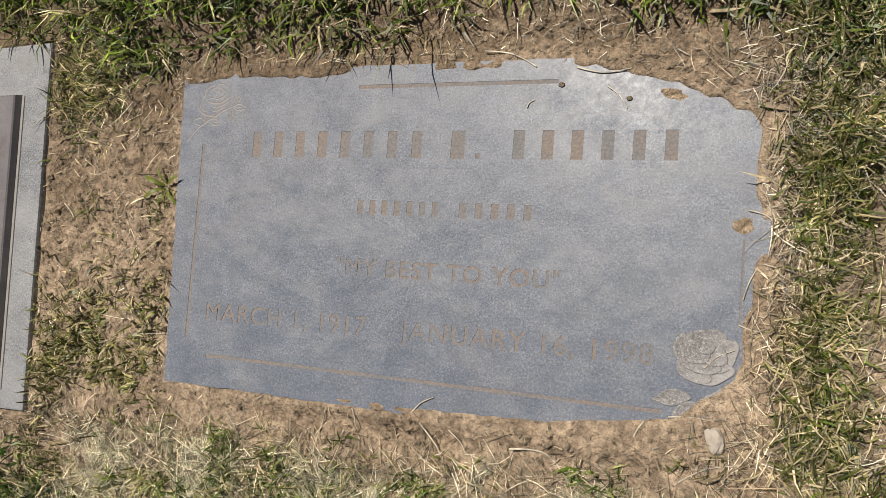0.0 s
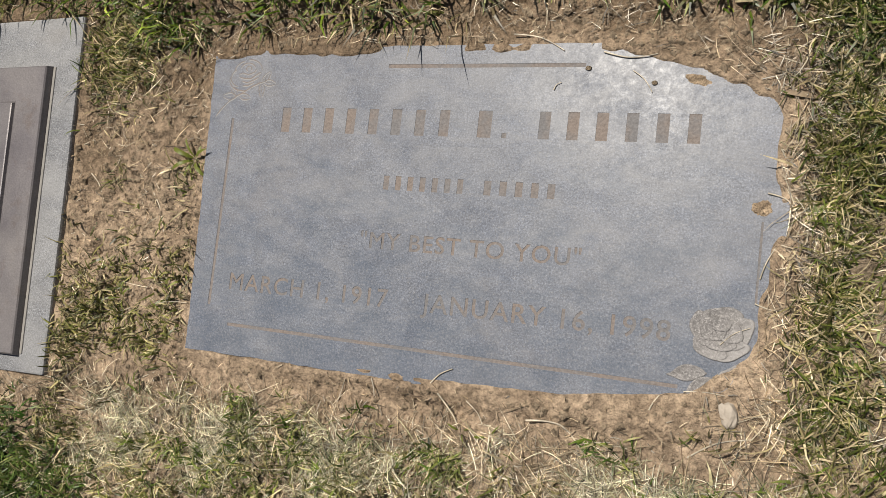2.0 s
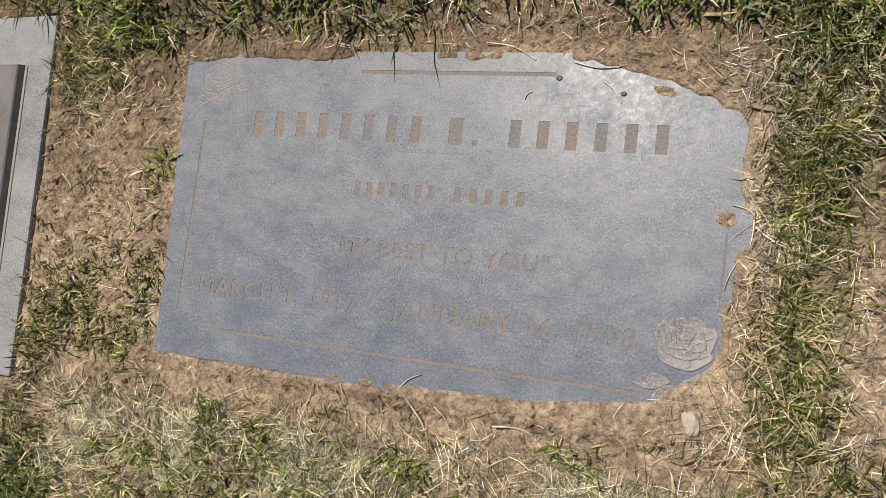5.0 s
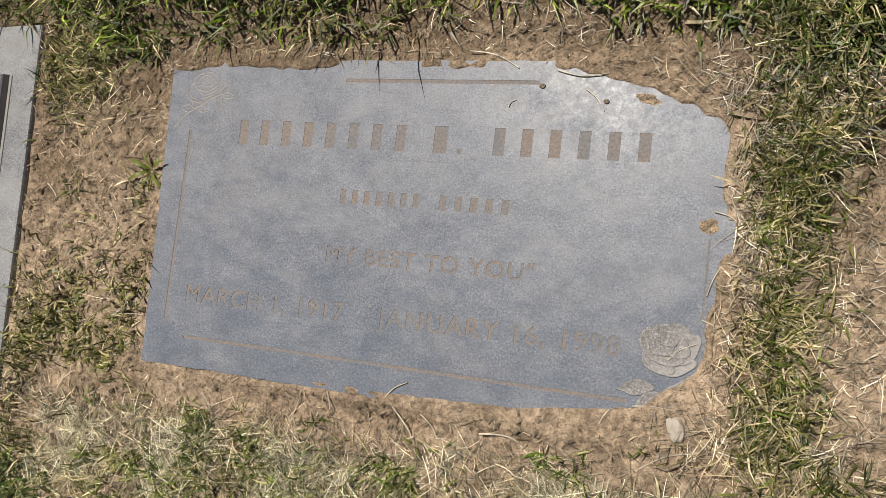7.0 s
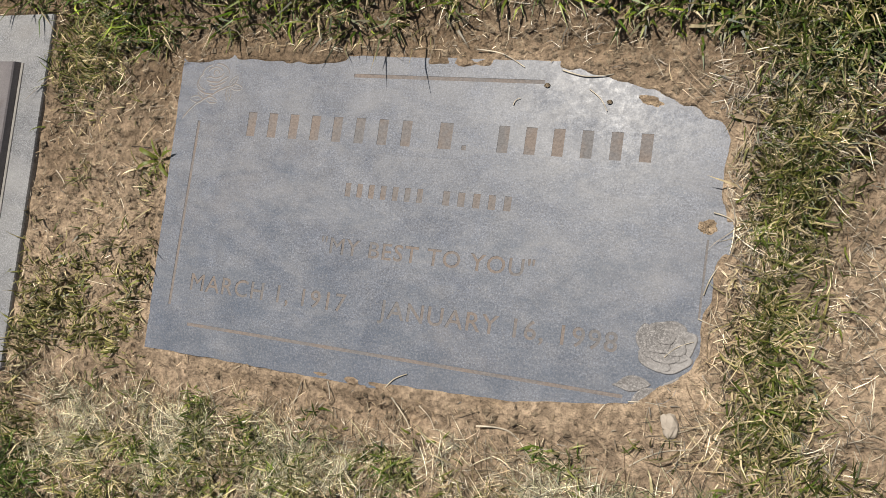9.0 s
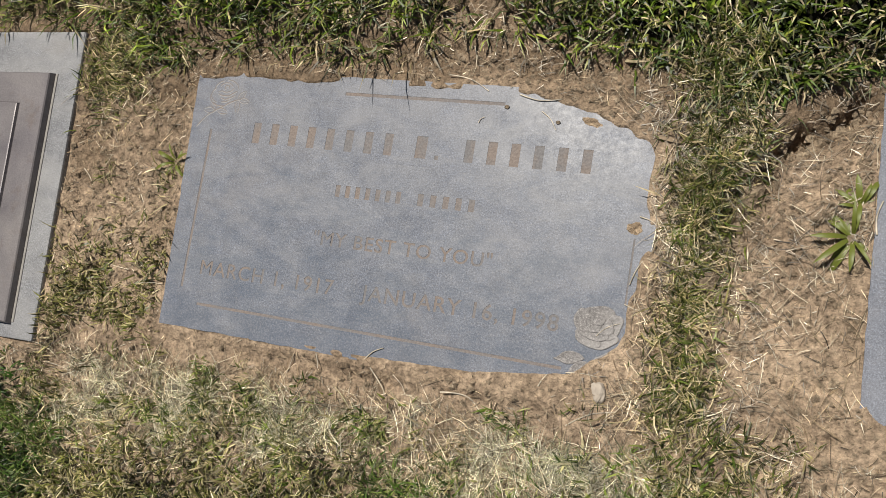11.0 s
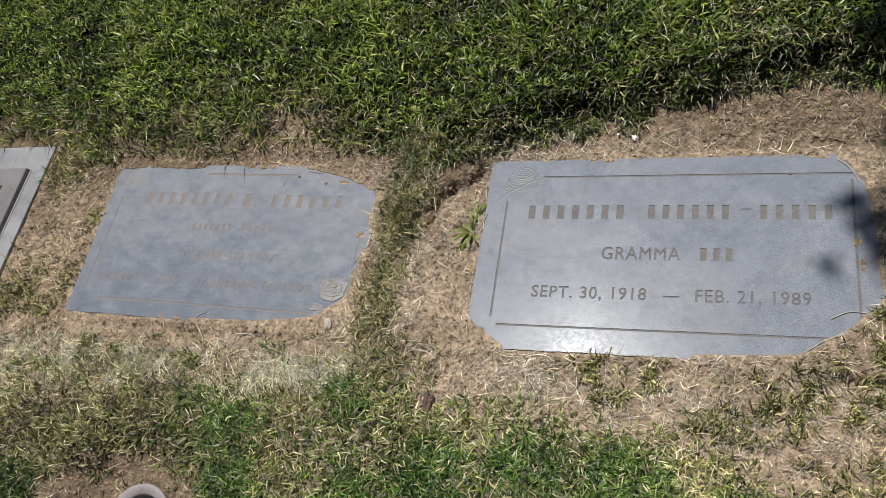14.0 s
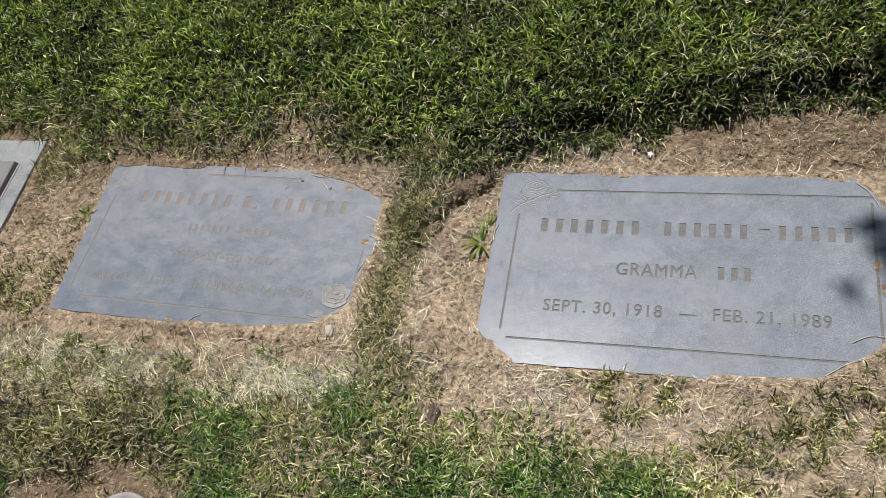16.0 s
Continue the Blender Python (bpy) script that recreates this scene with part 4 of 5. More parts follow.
def tree():
    rng = random.Random(21)
    top = holder("tree", pose(0, 0, 0), "young tree with dark green leaves beside the graves", "tree")
    tip = Vector((0.62, 0.22, 0)) + CAST * 2.9
    part("trunk", limb_bm([(1.75, 2.2, -0.05), (1.72, 2.15, 0.8), (1.76, 2.1, 1.6), (1.7, 2.15, 2.6), (1.75, 2.2, 3.6)], 0.09, 0.03), TREE_BARK, top, "", True)
    limbs = [[(1.75, 2.12, 1.5), (1.3, 1.75, 1.95), (0.85, 1.4, 2.15), (0.45, 1.3, 2.55), tuple(tip)], [(1.73, 2.12, 1.9), (1.25, 2.2, 2.5), (0.9, 2.2, 3.0)],
             [(1.72, 2.13, 2.2), (2.2, 1.8, 2.7), (2.5, 1.6, 3.1)], [(1.7, 2.15, 2.6), (1.8, 2.7, 3.0), (1.9, 3.0, 3.4)]]
    for points in limbs:
        part("limb", limb_bm(points, 0.035, 0.002), TREE_BARK, top, "", True)
    bm = bmesh.new()

    def leaf(p, size):
        a = rng.uniform(0, 6.28)
        leaf_faces(bm, p - Vector((math.cos(a), math.sin(a), 0)) * size * 0.5, a, rng.uniform(-0.6, 0.5), size, size * 0.27, 0.5, 3)

    for sx, sy, h, n, wide in ((0.549, 0.225, 3.0, 13, 0.008), (0.562, 0.200, 3.1, 6, 0.008), (0.569, 0.178, 3.1, 12, 0.008), (0.580, 0.148, 3.1, 13, 0.009), (0.572, 0.110, 3.1, 5, 0.010), (0.509, 0.114, 3.20, 4, 0.008),
                                (0.598, 0.225, 2.65, 10, 0.010), (0.600, 0.180, 2.65, 12, 0.012), (0.63, 0.235, 2.65, 14, 0.014), (0.66, 0.225, 2.70, 16, 0.015), (0.69, 0.215, 2.70, 16, 0.016), (0.63, 0.185, 2.65, 14, 0.014), (0.66, 0.18, 2.70, 14, 0.015), (0.69, 0.165, 2.70, 14, 0.015), (0.615, 0.15, 2.65, 7, 0.010), (0.73, 0.19, 2.75, 20, 0.02),
                                (0.625, 0.355, 2.70, 12, 0.012), (0.645, 0.37, 2.70, 14, 0.013), (0.650, 0.345, 2.70, 10, 0.012), (0.645, 0.43, 2.75, 8, 0.014), (0.655, 0.392, 2.72, 16, 0.014), (0.685, 0.375, 2.72, 18, 0.015), (0.69, 0.415, 2.75, 18, 0.016), (0.672, 0.350, 2.70, 14, 0.012), (0.68, 0.44, 2.75, 16, 0.015), (0.64, 0.475, 2.75, 12, 0.014), (0.70, 0.05, 2.75, 14, 0.014), (0.715, 0.02, 2.75, 12, 0.016),
                                (0.60, 0.520, 2.75, 14, 0.013), (0.625, 0.555, 2.75, 18, 0.015), (0.655, 0.575, 2.75, 20, 0.016), (0.64, 0.515, 2.75, 20, 0.016), (0.675, 0.535, 2.75, 20, 0.016), (0.70, 0.575, 2.80, 20, 0.018), (0.66, 0.475, 2.75, 18, 0.015), (0.625, 0.480, 2.75, 14, 0.013), (0.70, 0.495, 2.80, 22, 0.018), (0.73, 0.545, 2.80, 24, 0.02), (0.75, 0.495, 2.80, 24, 0.02)):
        for _ in range(n):
            p = Vector((sx + rng.gauss(0, wide), sy + rng.gauss(0, wide), 0)) + CAST * (h + rng.gauss(0, 0.03))
            leaf(p, rng.uniform(0.034, 0.05))
    for _ in range(18):
        cx, cy, h = rng.uniform(0.82, 1.15), rng.uniform(0.2, 0.85), rng.uniform(2.65, 2.9)
        for _ in range(38):
            leaf(Vector((cx + rng.gauss(0, 0.04), cy + rng.gauss(0, 0.04), 0)) + CAST * (h + rng.gauss(0, 0.05)), rng.uniform(0.045, 0.07))
    for _ in range(95):
        c = Vector((rng.gauss(1.75, 0.55), rng.gauss(2.25, 0.5), rng.gauss(3.0, 0.5)))
        if c.x - CAST.x * c.z < 1.05 or c.z < 2.0:
            continue
        for _ in range(40):
            leaf(c + Vector((rng.gauss(0, 0.13), rng.gauss(0, 0.13), rng.gauss(0, 0.1))), rng.uniform(0.05, 0.08))
    part("crown", bm, TREE_LEAF, top, "dense dark green leaves")


tree()


# ---- crumbs of soil ----
def scatter(n, x0, x1, y0, y1, chance):
    x, y = RNG.uniform(x0, x1, n), RNG.uniform(y0, y1, n)
    keep = RNG.random(n) < chance(x, y)
    return x[keep], y[keep]


def off_stone(x, y, reach=0.0):
    a, b, c, _ = stone_gap(x, y)
    urn = np.hypot(x - URN_AT[0], y - URN_AT[1])
    return (np.minimum(np.minimum(a, b), c + 0.002) > -reach) & (urn > 0.058)


def crumbs():
    def chance(x, y):
        soil = off_stone(x, y, -0.005) * (back_gap(x, y) < 0.05) * (front_gap(x, y) < 0.03)
        back = np.maximum((np.abs(y - 0.33) < 0.05) * (x > -0.5) * (x < -0.2), 1.5 * step(x, 0.22, 0.36) * step(y, 0.32, 0.36))
        return soil * (0.36 - 0.24 * step(-x, 0.24, 0.30) * step(-y, -0.04, 0.0) + 2.2 * trench(x, y) + 0.5 * back + 0.25 * (wave(x, y, 0.05, 12) > 0.3)) + 0.5 * off_stone(x, y) * (np.hypot(x - URN_AT[0], y - URN_AT[1]) < 0.15 + 0.03 * wave(x, y, 0.04, 50))
    x, y = scatter(95000, -1.06, 0.8, -0.55, 0.55, chance)
    z = ground_z(x, y)
    unit = [(1, 0, 0), (0, 1, 0), (-1, 0, 0), (0, -1, 0), (0, 0, 1), (0, 0, -0.4)]
    tri = [(0, 1, 4), (1, 2, 4), (2, 3, 4), (3, 0, 4), (1, 0, 5), (2, 1, 5), (3, 2, 5), (0, 3, 5)]
    n = len(x)
    size = 0.0010 + 0.0042 * RNG.random(n) ** 3.2 + 0.012 * trench(x, y) * RNG.random(n) ** 3
    u = np.array(unit)[None] * RNG.uniform(0.6, 1.3, (n, 6, 1)) * size[:, None, None]
    ang = RNG.uniform(0, 6.28, n)
    c, s = np.cos(ang)[:, None], np.sin(ang)[:, None]
    v = np.stack([u[..., 0] * c - u[..., 1] * s + x[:, None], u[..., 0] * s + u[..., 1] * c + y[:, None], u[..., 2] * 0.7 + z[:, None] + size[:, None] * 0.2], -1)
    f = (np.array(tri)[None] + 6 * np.arange(n)[:, None, None]).reshape(-1, 3)
    tagged(raw_mesh("soil_crumbs", v.reshape(-1, 3).tolist(), f.tolist(), CLOD), "crumbs and clods of dry brown soil", "soil", kind="stuff")


crumbs()


# ---- grass ----
def blades(name, x, y, z, azim, length, width, lean, bend, material, label, category="grass", sway=0.0, curl=0.0, tone=None):
    """Grass blades as one mesh: each rises from (x, y, z), leans from upright by lean, and bends over further."""
    n = len(x)
    wx, wy = np.cos(azim), np.sin(azim)
    sway = sway if np.ndim(sway) else RNG.normal(0, 0.07, n) * length
    tw = azim + math.pi / 2 + RNG.uniform(-0.5, 0.5, n)
    sx, sy = np.cos(tw) * width / 2, np.sin(tw) * width / 2
    rows, px, py, pz, ang = [], x, y, z, lean
    stages = (1.0, 0.95, 0.62) if curl else (1.0, 0.85)
    m = len(stages)
    for k, f in enumerate(stages):
        rows += [np.stack([px - sx * f, py - sy * f, pz], -1), np.stack([px + sx * f, py + sy * f, pz], -1)]
        if k == 0 and not curl:
            px, py = px - wy * sway, py + wx * sway
        px, py, pz = px + wx * np.sin(ang) * length / m, py + wy * np.sin(ang) * length / m, np.maximum(pz + np.cos(ang) * length / m, z + 0.0005)
        ang = ang + bend
        if curl:
            turn = curl * sway / length * 3.5
            wx, wy = wx * np.cos(turn) - wy * np.sin(turn), wx * np.sin(turn) + wy * np.cos(turn)
    rows.append(np.stack([px, py, pz], -1))
    v = np.stack(rows, 1).reshape(-1, 3)
    base = (2 * m + 1) * np.arange(n)
    quads = []
    for k in range(m - 1):
        quads += np.stack([base + 2 * k, base + 2 * k + 1, base + 2 * k + 3, base + 2 * k + 2], -1).tolist()
    tris = np.stack([base + 2 * m - 2, base + 2 * m - 1, base + 2 * m], -1).tolist()
    ob = raw_mesh(name, v.tolist(), quads + tris, material)
    shade = np.full(n, 0.5) + 0.25 * RNG.normal(0, 1, n) if tone is None else tone
    ob.data.attributes.new("tone", 'FLOAT', 'POINT').data.foreach_set("value", np.repeat(np.clip(shade, 0, 1), 2 * m + 1).astype(np.float32))
    return tagged(ob, label, category, kind="stuff")


def up(n, a, b):
    return RNG.uniform(a, b, n)


def lay(x, y):
    """The way blades lean: alike within a tuft, turned from tuft to tuft."""
    return 9.4 * wave(x, y, 0.022, 43) + RNG.normal(0, 1.3, len(x))


def tufted(x, y, size, seed, pull=0.5):
    """Draws blades together into tufts: their new feet, the way they lean, how far out they stand and the tuft's tone."""
    i = np.floor(x / size).astype(int)
    j = np.floor(y / size + 0.5 * (i % 2)).astype(int)
    h = lambda a, b, c: LATTICE[(i * a + seed * 13 + c) % 256, (j * b + seed * 7) % 256]
    cx, cy = (i + 0.15 + 0.7 * h(7, 11, 5)) * size, (j - 0.5 * (i % 2) + 0.15 + 0.7 * h(5, 3, 91)) * size
    dx, dy = x - cx, y - cy
    azim = np.arctan2(dy, dx) + RNG.normal(0, 0.55, len(x))
    return cx + dx * pull, cy + dy * pull, azim, np.clip(np.hypot(dx, dy) / size, 0, 1), h(13, 7, 17)


def far_lawn():
    # dense lawn behind the stones
    x, y = scatter(190000, -1.5, 1.0, 0.30, 1.15, lambda x, y: step(back_gap(x, y), 0.02 - 0.02 * step(x, -0.38, -0.25), 0.125 - 0.08 * step(x, -0.38, -0.20)) * off_stone(x, y) * (0.75 + 0.25 * wave(x, y, 0.04, 13)) * (1 - 0.9 * sparse(x, y)) * (0.8 + 0.35 * wave(x, y, 0.016, 42)))
    x, y, azim, out, tone = tufted(x, y, 0.0135, 1)
    n = len(x)
    tall = (0.8 + 0.35 * wave(x, y, 0.10, 14)) * (1 + 0.25 * step(x, -0.15, 0.05)) * (0.75 + 0.5 * tone)
    length, width = (0.012 + 0.021 * RNG.random(n) ** 1.2) * tall, 0.0021 + 0.0030 * RNG.random(n) ** 1.3
    lean, bend = 0.05 + 0.7 * out + 0.35 * RNG.random(n), up(n, 0.05, 0.8)
    # last term darkens blades near the lip: its shadow band put into the tone
    tone = 0.03 + 0.78 * tone + 0.16 * wave(x, y, 0.09, 74) + RNG.normal(0, 0.17, n) - 0.04 * step(x, -0.1, 0.1) - 0.20 * step(x, -0.25, -0.05) * step(-back_gap(x, y), -0.10, -0.03)
    deep = RNG.random(n) < step(x + 0.1 * wave(x, y, 0.12, 53), -0.25, 0.10)
    for side, material, name, label in ((~deep, GRASS, "lawn_grass", "thick green lawn grass behind the grave stones"), (deep, TURF, "deep_lawn_grass", "deeper green lawn grass behind the clear stone")):
        blades(name, x[side], y[side], ground_z(x[side], y[side]), azim[side], length[side], width[side], lean[side], bend[side], material, label, curl=1.0, tone=tone[side])
    # pale dry stems standing in the lawn
    x, y = scatter(26000, -1.2, 0.9, 0.36, 1.0, lambda x, y: (back_gap(x, y) > 0.0) * off_stone(x, y) * (0.16 + 0.5 * step(x + 0.1 * wave(x, y, 0.1, 83), 0.15, 0.5) * step(-y, -0.75, -0.5) + 0.10 * sparse(x, y)) * (1 - 0.6 * step(-x, 0.20, 0.32)) * step(wave(x, y, 0.03, 84), -0.4, 0.6))
    n = len(x)
    blades("dry_lawn_stems", x, y, ground_z(x, y) + 0.004, up(n, 0, 6.283), up(n, 0.014, 0.032), up(n, 0.0012, 0.0026), up(n, 0.2, 1.2), up(n, 0.1, 0.6), DRY, "pale dry stems standing in the green lawn", curl=0.6)
    # ragged edge that hangs over the soil
    x, y = scatter(120000, -1.75, 1.0, 0.28, 0.80, lambda x, y: step(back_gap(x, y) + 0.03 * step(x, -0.1, 0.05) * step(wave(x, y, 0.03, 85), -0.2, 0.8), -0.012, 0.008) * np.maximum(step(-back_gap(x, y), -0.09 - 0.06 * step(-x, 0.25, 0.4), -0.025 - 0.05 * step(-x, 0.25, 0.4)), 0.3 * step(wave(x, y, 0.09, 32) + 0.4 * wave(x, y, 0.03, 33), 0.15, 0.6)) * off_stone(x, y, -0.004) * (0.5 + 0.5 * wave(x, y, 0.03, 15)) * (1 - 0.5 * step(-x, 0.28, 0.38)) * (1 + 0.5 * step(x, -0.1, 0.05)))
    green = RNG.random(len(x)) < 0.55 + 0.3 * wave(x, y, 0.05, 79)
    for name, side, material, label in (("lawn_edge_grass", (x < -0.27) & ~green, EDGE, "ragged half-dry grass along the lawn edge"), ("lawn_fringe_grass", (x < -0.27) & green, GRASS, "green grass blades along the lawn edge"), ("lawn_lip_grass", (x >= -0.27) & green, LIP, "green turf lip hanging over the soil"), ("lawn_lip_straw", (x >= -0.27) & ~green, EDGE, "half-dry blades hanging over the soil")):
        px, py = x[side], y[side]
        n = len(px)
        blades(name, px, py, ground_z(px, py), -1.57 + RNG.normal(0, 1.1, n), up(n, 0.014, 0.040) * (1 + 0.3 * step(-px, 0.3, 0.4)), up(n, 0.0014, 0.0036), up(n, 0.2, 1.1), up(n, 0.2, 1.1), material, label, tone=0.45 + 0.4 * wave(px, py, 0.016, 75) + RNG.normal(0, 0.15, n))


def lush(x, y):
    """Where the near lawn grows greener."""
    d = np.zeros_like(x)
    for cx, cy, r in ((-1.06, -0.17, 0.11), (-0.478, -0.125, 0.075), (-0.42, -0.225, 0.07), (-0.39, -0.30, 0.07), (-0.21, -0.15, 0.05), (-0.05, -0.28, 0.10), (0.09, -0.24, 0.07), (0.25, -0.25, 0.08), (0.39, -0.27, 0.06), (-0.17, -0.33, 0.08), (-0.80, -0.36, 0.07)):
        d = np.maximum(d, np.exp(-((x - cx) ** 2 + (y - cy) ** 2) / r**2 * 1.2))
    return step(d + 0.25 * wave(x, y, 0.05, 19), 0.25, 0.75)


def near_lawn():
    def chance(x, y):
        g = step(front_gap(x, y), -0.02, 0.08) * (0.7 + 0.3 * wave(x, y, 0.035, 16))
        right = step(x, 0.585, 0.67) * (back_gap(x, y) < 0.01) * (0.40 + 0.45 * wave(x, y, 0.05, 17))
        urn = np.hypot(np.where(x < URN_AT[0], 0.5, 1.0) * (x - URN_AT[0]), y - URN_AT[1])
        return np.maximum(g, right) * (1 - 0.9 * bald(x, y)) * off_stone(x, y, -0.004) * (0.03 + 0.97 * step(urn + 0.02 * wave(x, y, 0.03, 18), 0.085, 0.125))
    def dry(x, y):
        d = step(-x, 0.50, 0.62) * step(y, -0.40, -0.30)
        for cx, cy, r in ((-0.36, -0.235, 0.06), (-0.30, -0.18, 0.05), (-0.09, -0.21, 0.05), (0.36, -0.21, 0.07), (0.54, -0.17, 0.13), (0.45, -0.12, 0.08), (0.64, -0.12, 0.10)):
            d = np.maximum(d, np.exp(-((x - cx) ** 2 + (y - cy) ** 2) / r**2))
        return step(d + 0.3 * wave(x, y, 0.05, 44), 0.3, 0.8)

    def stand(name, count, x0, x1, y1, where, long0, long1, wide0, wide1, material, label, size, seed):
        x, y = scatter(count, x0, x1, -0.62, y1, where)
        x, y, azim, out, tone = tufted(x, y, size, seed, 0.6)
        n = len(x)
        tone = 0.18 + 0.68 * tone + 0.2 * wave(x, y, 0.08, 76) + RNG.normal(0, 0.15, n) - 0.02 * step(x, 0.2, 0.5) - 0.20 * step(-x, 0.45, 0.65) + 0.10 * step(x, -0.5, -0.4)
        blades(name, x, y, ground_z(x, y), azim, long0 + (long1 - long0) * RNG.random(n) ** 1.3, wide0 + (wide1 - wide0) * RNG.random(n) ** 1.3, 0.10 + 0.7 * out + 0.5 * RNG.random(n), up(n, 0.05, 0.7), material, label, curl=1.0, tone=tone)

    stand("short_grass", 190000, -1.5, 1.0, 0.6, lambda x, y: chance(x, y) * (1 - 0.75 * lush(x, y)) * (1 - 0.85 * dry(x, y)), 0.012, 0.030, 0.0016, 0.0036, SHORT, "short half-dry mown grass in front of the stones", 0.014, 2)
    stand("olive_grass", 200000, -1.4, 0.9, 0.0, lambda x, y: chance(x, y) * dry(x, y) * (1 - 0.9 * lush(x, y)), 0.010, 0.026, 0.0014, 0.0032, OLIVE, "matted olive-brown half-dead grass", 0.013, 3)
    stand("lush_grass", 215000, -1.4, 0.9, 0.0, lambda x, y: chance(x, y) * lush(x, y) * 0.85, 0.013, 0.028, 0.0015, 0.0032, DEEP, "greener patches of mown grass", 0.013, 4)
    # pale dry stems among the green
    x, y = scatter(60000, -1.3, 0.85, -0.62, 0.0, lambda x, y: chance(x, y) * (0.45 + 0.35 * wave(x, y, 0.05, 86)) * step(wave(x, y, 0.022, 87), -0.5, 0.5) * (1 - 0.85 * lush(x, y)))
    n = len(x)
    blades("dry_stems", x, y, ground_z(x, y) + 0.005, up(n, 0, 6.283), up(n, 0.010, 0.030), up(n, 0.0009, 0.0020), up(n, 0.5, 1.5), up(n, 0.0, 0.4), OLD, "pale dry stems among the mown grass", curl=0.6)


def tufts():
    def chance(x, y):
        mid = np.exp(-(((x + 0.205 - 0.06 * np.maximum(y, 0)) / (0.023 + 0.06 * np.maximum(y - 0.1, 0))) ** 2)) * step(y, -0.12, -0.04) * step(-y, -0.40, -0.34) * (0.62 + 0.55 * wave(x, y, 0.03, 20) + 0.25 * wave(x, y, 0.012, 37))
        left = (x < -0.85) * (x > -1.06) * (y < 0.2) * step(wave(x, y, 0.05, 21) + 0.4 * wave(x, y, 0.02, 22) - 1.8 * (y - 0.06) - 4 * np.abs(x + 0.97), -0.05, 0.55) * 0.12
        corner = np.exp(-((x + 1.0) ** 2 + (y - 0.33) ** 2) / 0.05**2) * 0.5
        band = step(front_gap(x, y), -0.09, -0.01) * step(wave(x, y, 0.04, 23) + 0.4 * wave(x, y, 0.015, 24), 0.2, 0.8) * 0.22
        return np.maximum.reduce([mid, left, corner, band]) * off_stone(x, y, -0.003) * (1 - 0.9 * bald(x, y))
    x, y = scatter(380000, -1.06, 0.75, -0.2, 0.42, chance)
    n = len(x)
    blades("grass_tufts", x, y, ground_z(x, y), lay(x, y), (0.009 + 0.022 * RNG.random(n) ** 1.4) * (1 + 0.3 * (np.abs(x + 0.2) < 0.08)), 0.0008 + 0.0015 * RNG.random(n) ** 1.5, up(n, 0.15, 1.35), up(n, 0.05, 0.6), MID, "sparse half-dry grass tufts on the bare soil", curl=1.5, tone=0.68 + RNG.normal(0, 0.22, n))


def strip_grass():
    # green blades among the dry ones in the strip between the stones
    def chance(x, y):
        mid = np.exp(-(((x + 0.203 - 0.06 * np.maximum(y, 0)) / (0.020 + 0.06 * np.maximum(y - 0.12, 0))) ** 2)) * step(y, -0.12, -0.04) * step(-y, -0.42, -0.36)
        return mid * step(wave(x, y, 0.03, 51) + 0.8 * wave(x, y, 0.012, 52), -0.6, 0.8) * off_stone(x, y, -0.006)
    x, y = scatter(10000, -0.36, -0.08, -0.14, 0.42, chance)
    n = len(x)
    blades("strip_grass", x, y, ground_z(x, y), lay(x, y), 0.014 + 0.024 * RNG.random(n), up(n, 0.0011, 0.0024), up(n, 0.1, 1.0), up(n, 0.1, 0.6), EDGE, "green grass blades between the two stones", curl=1.0, tone=0.66 + RNG.normal(0, 0.2, n))


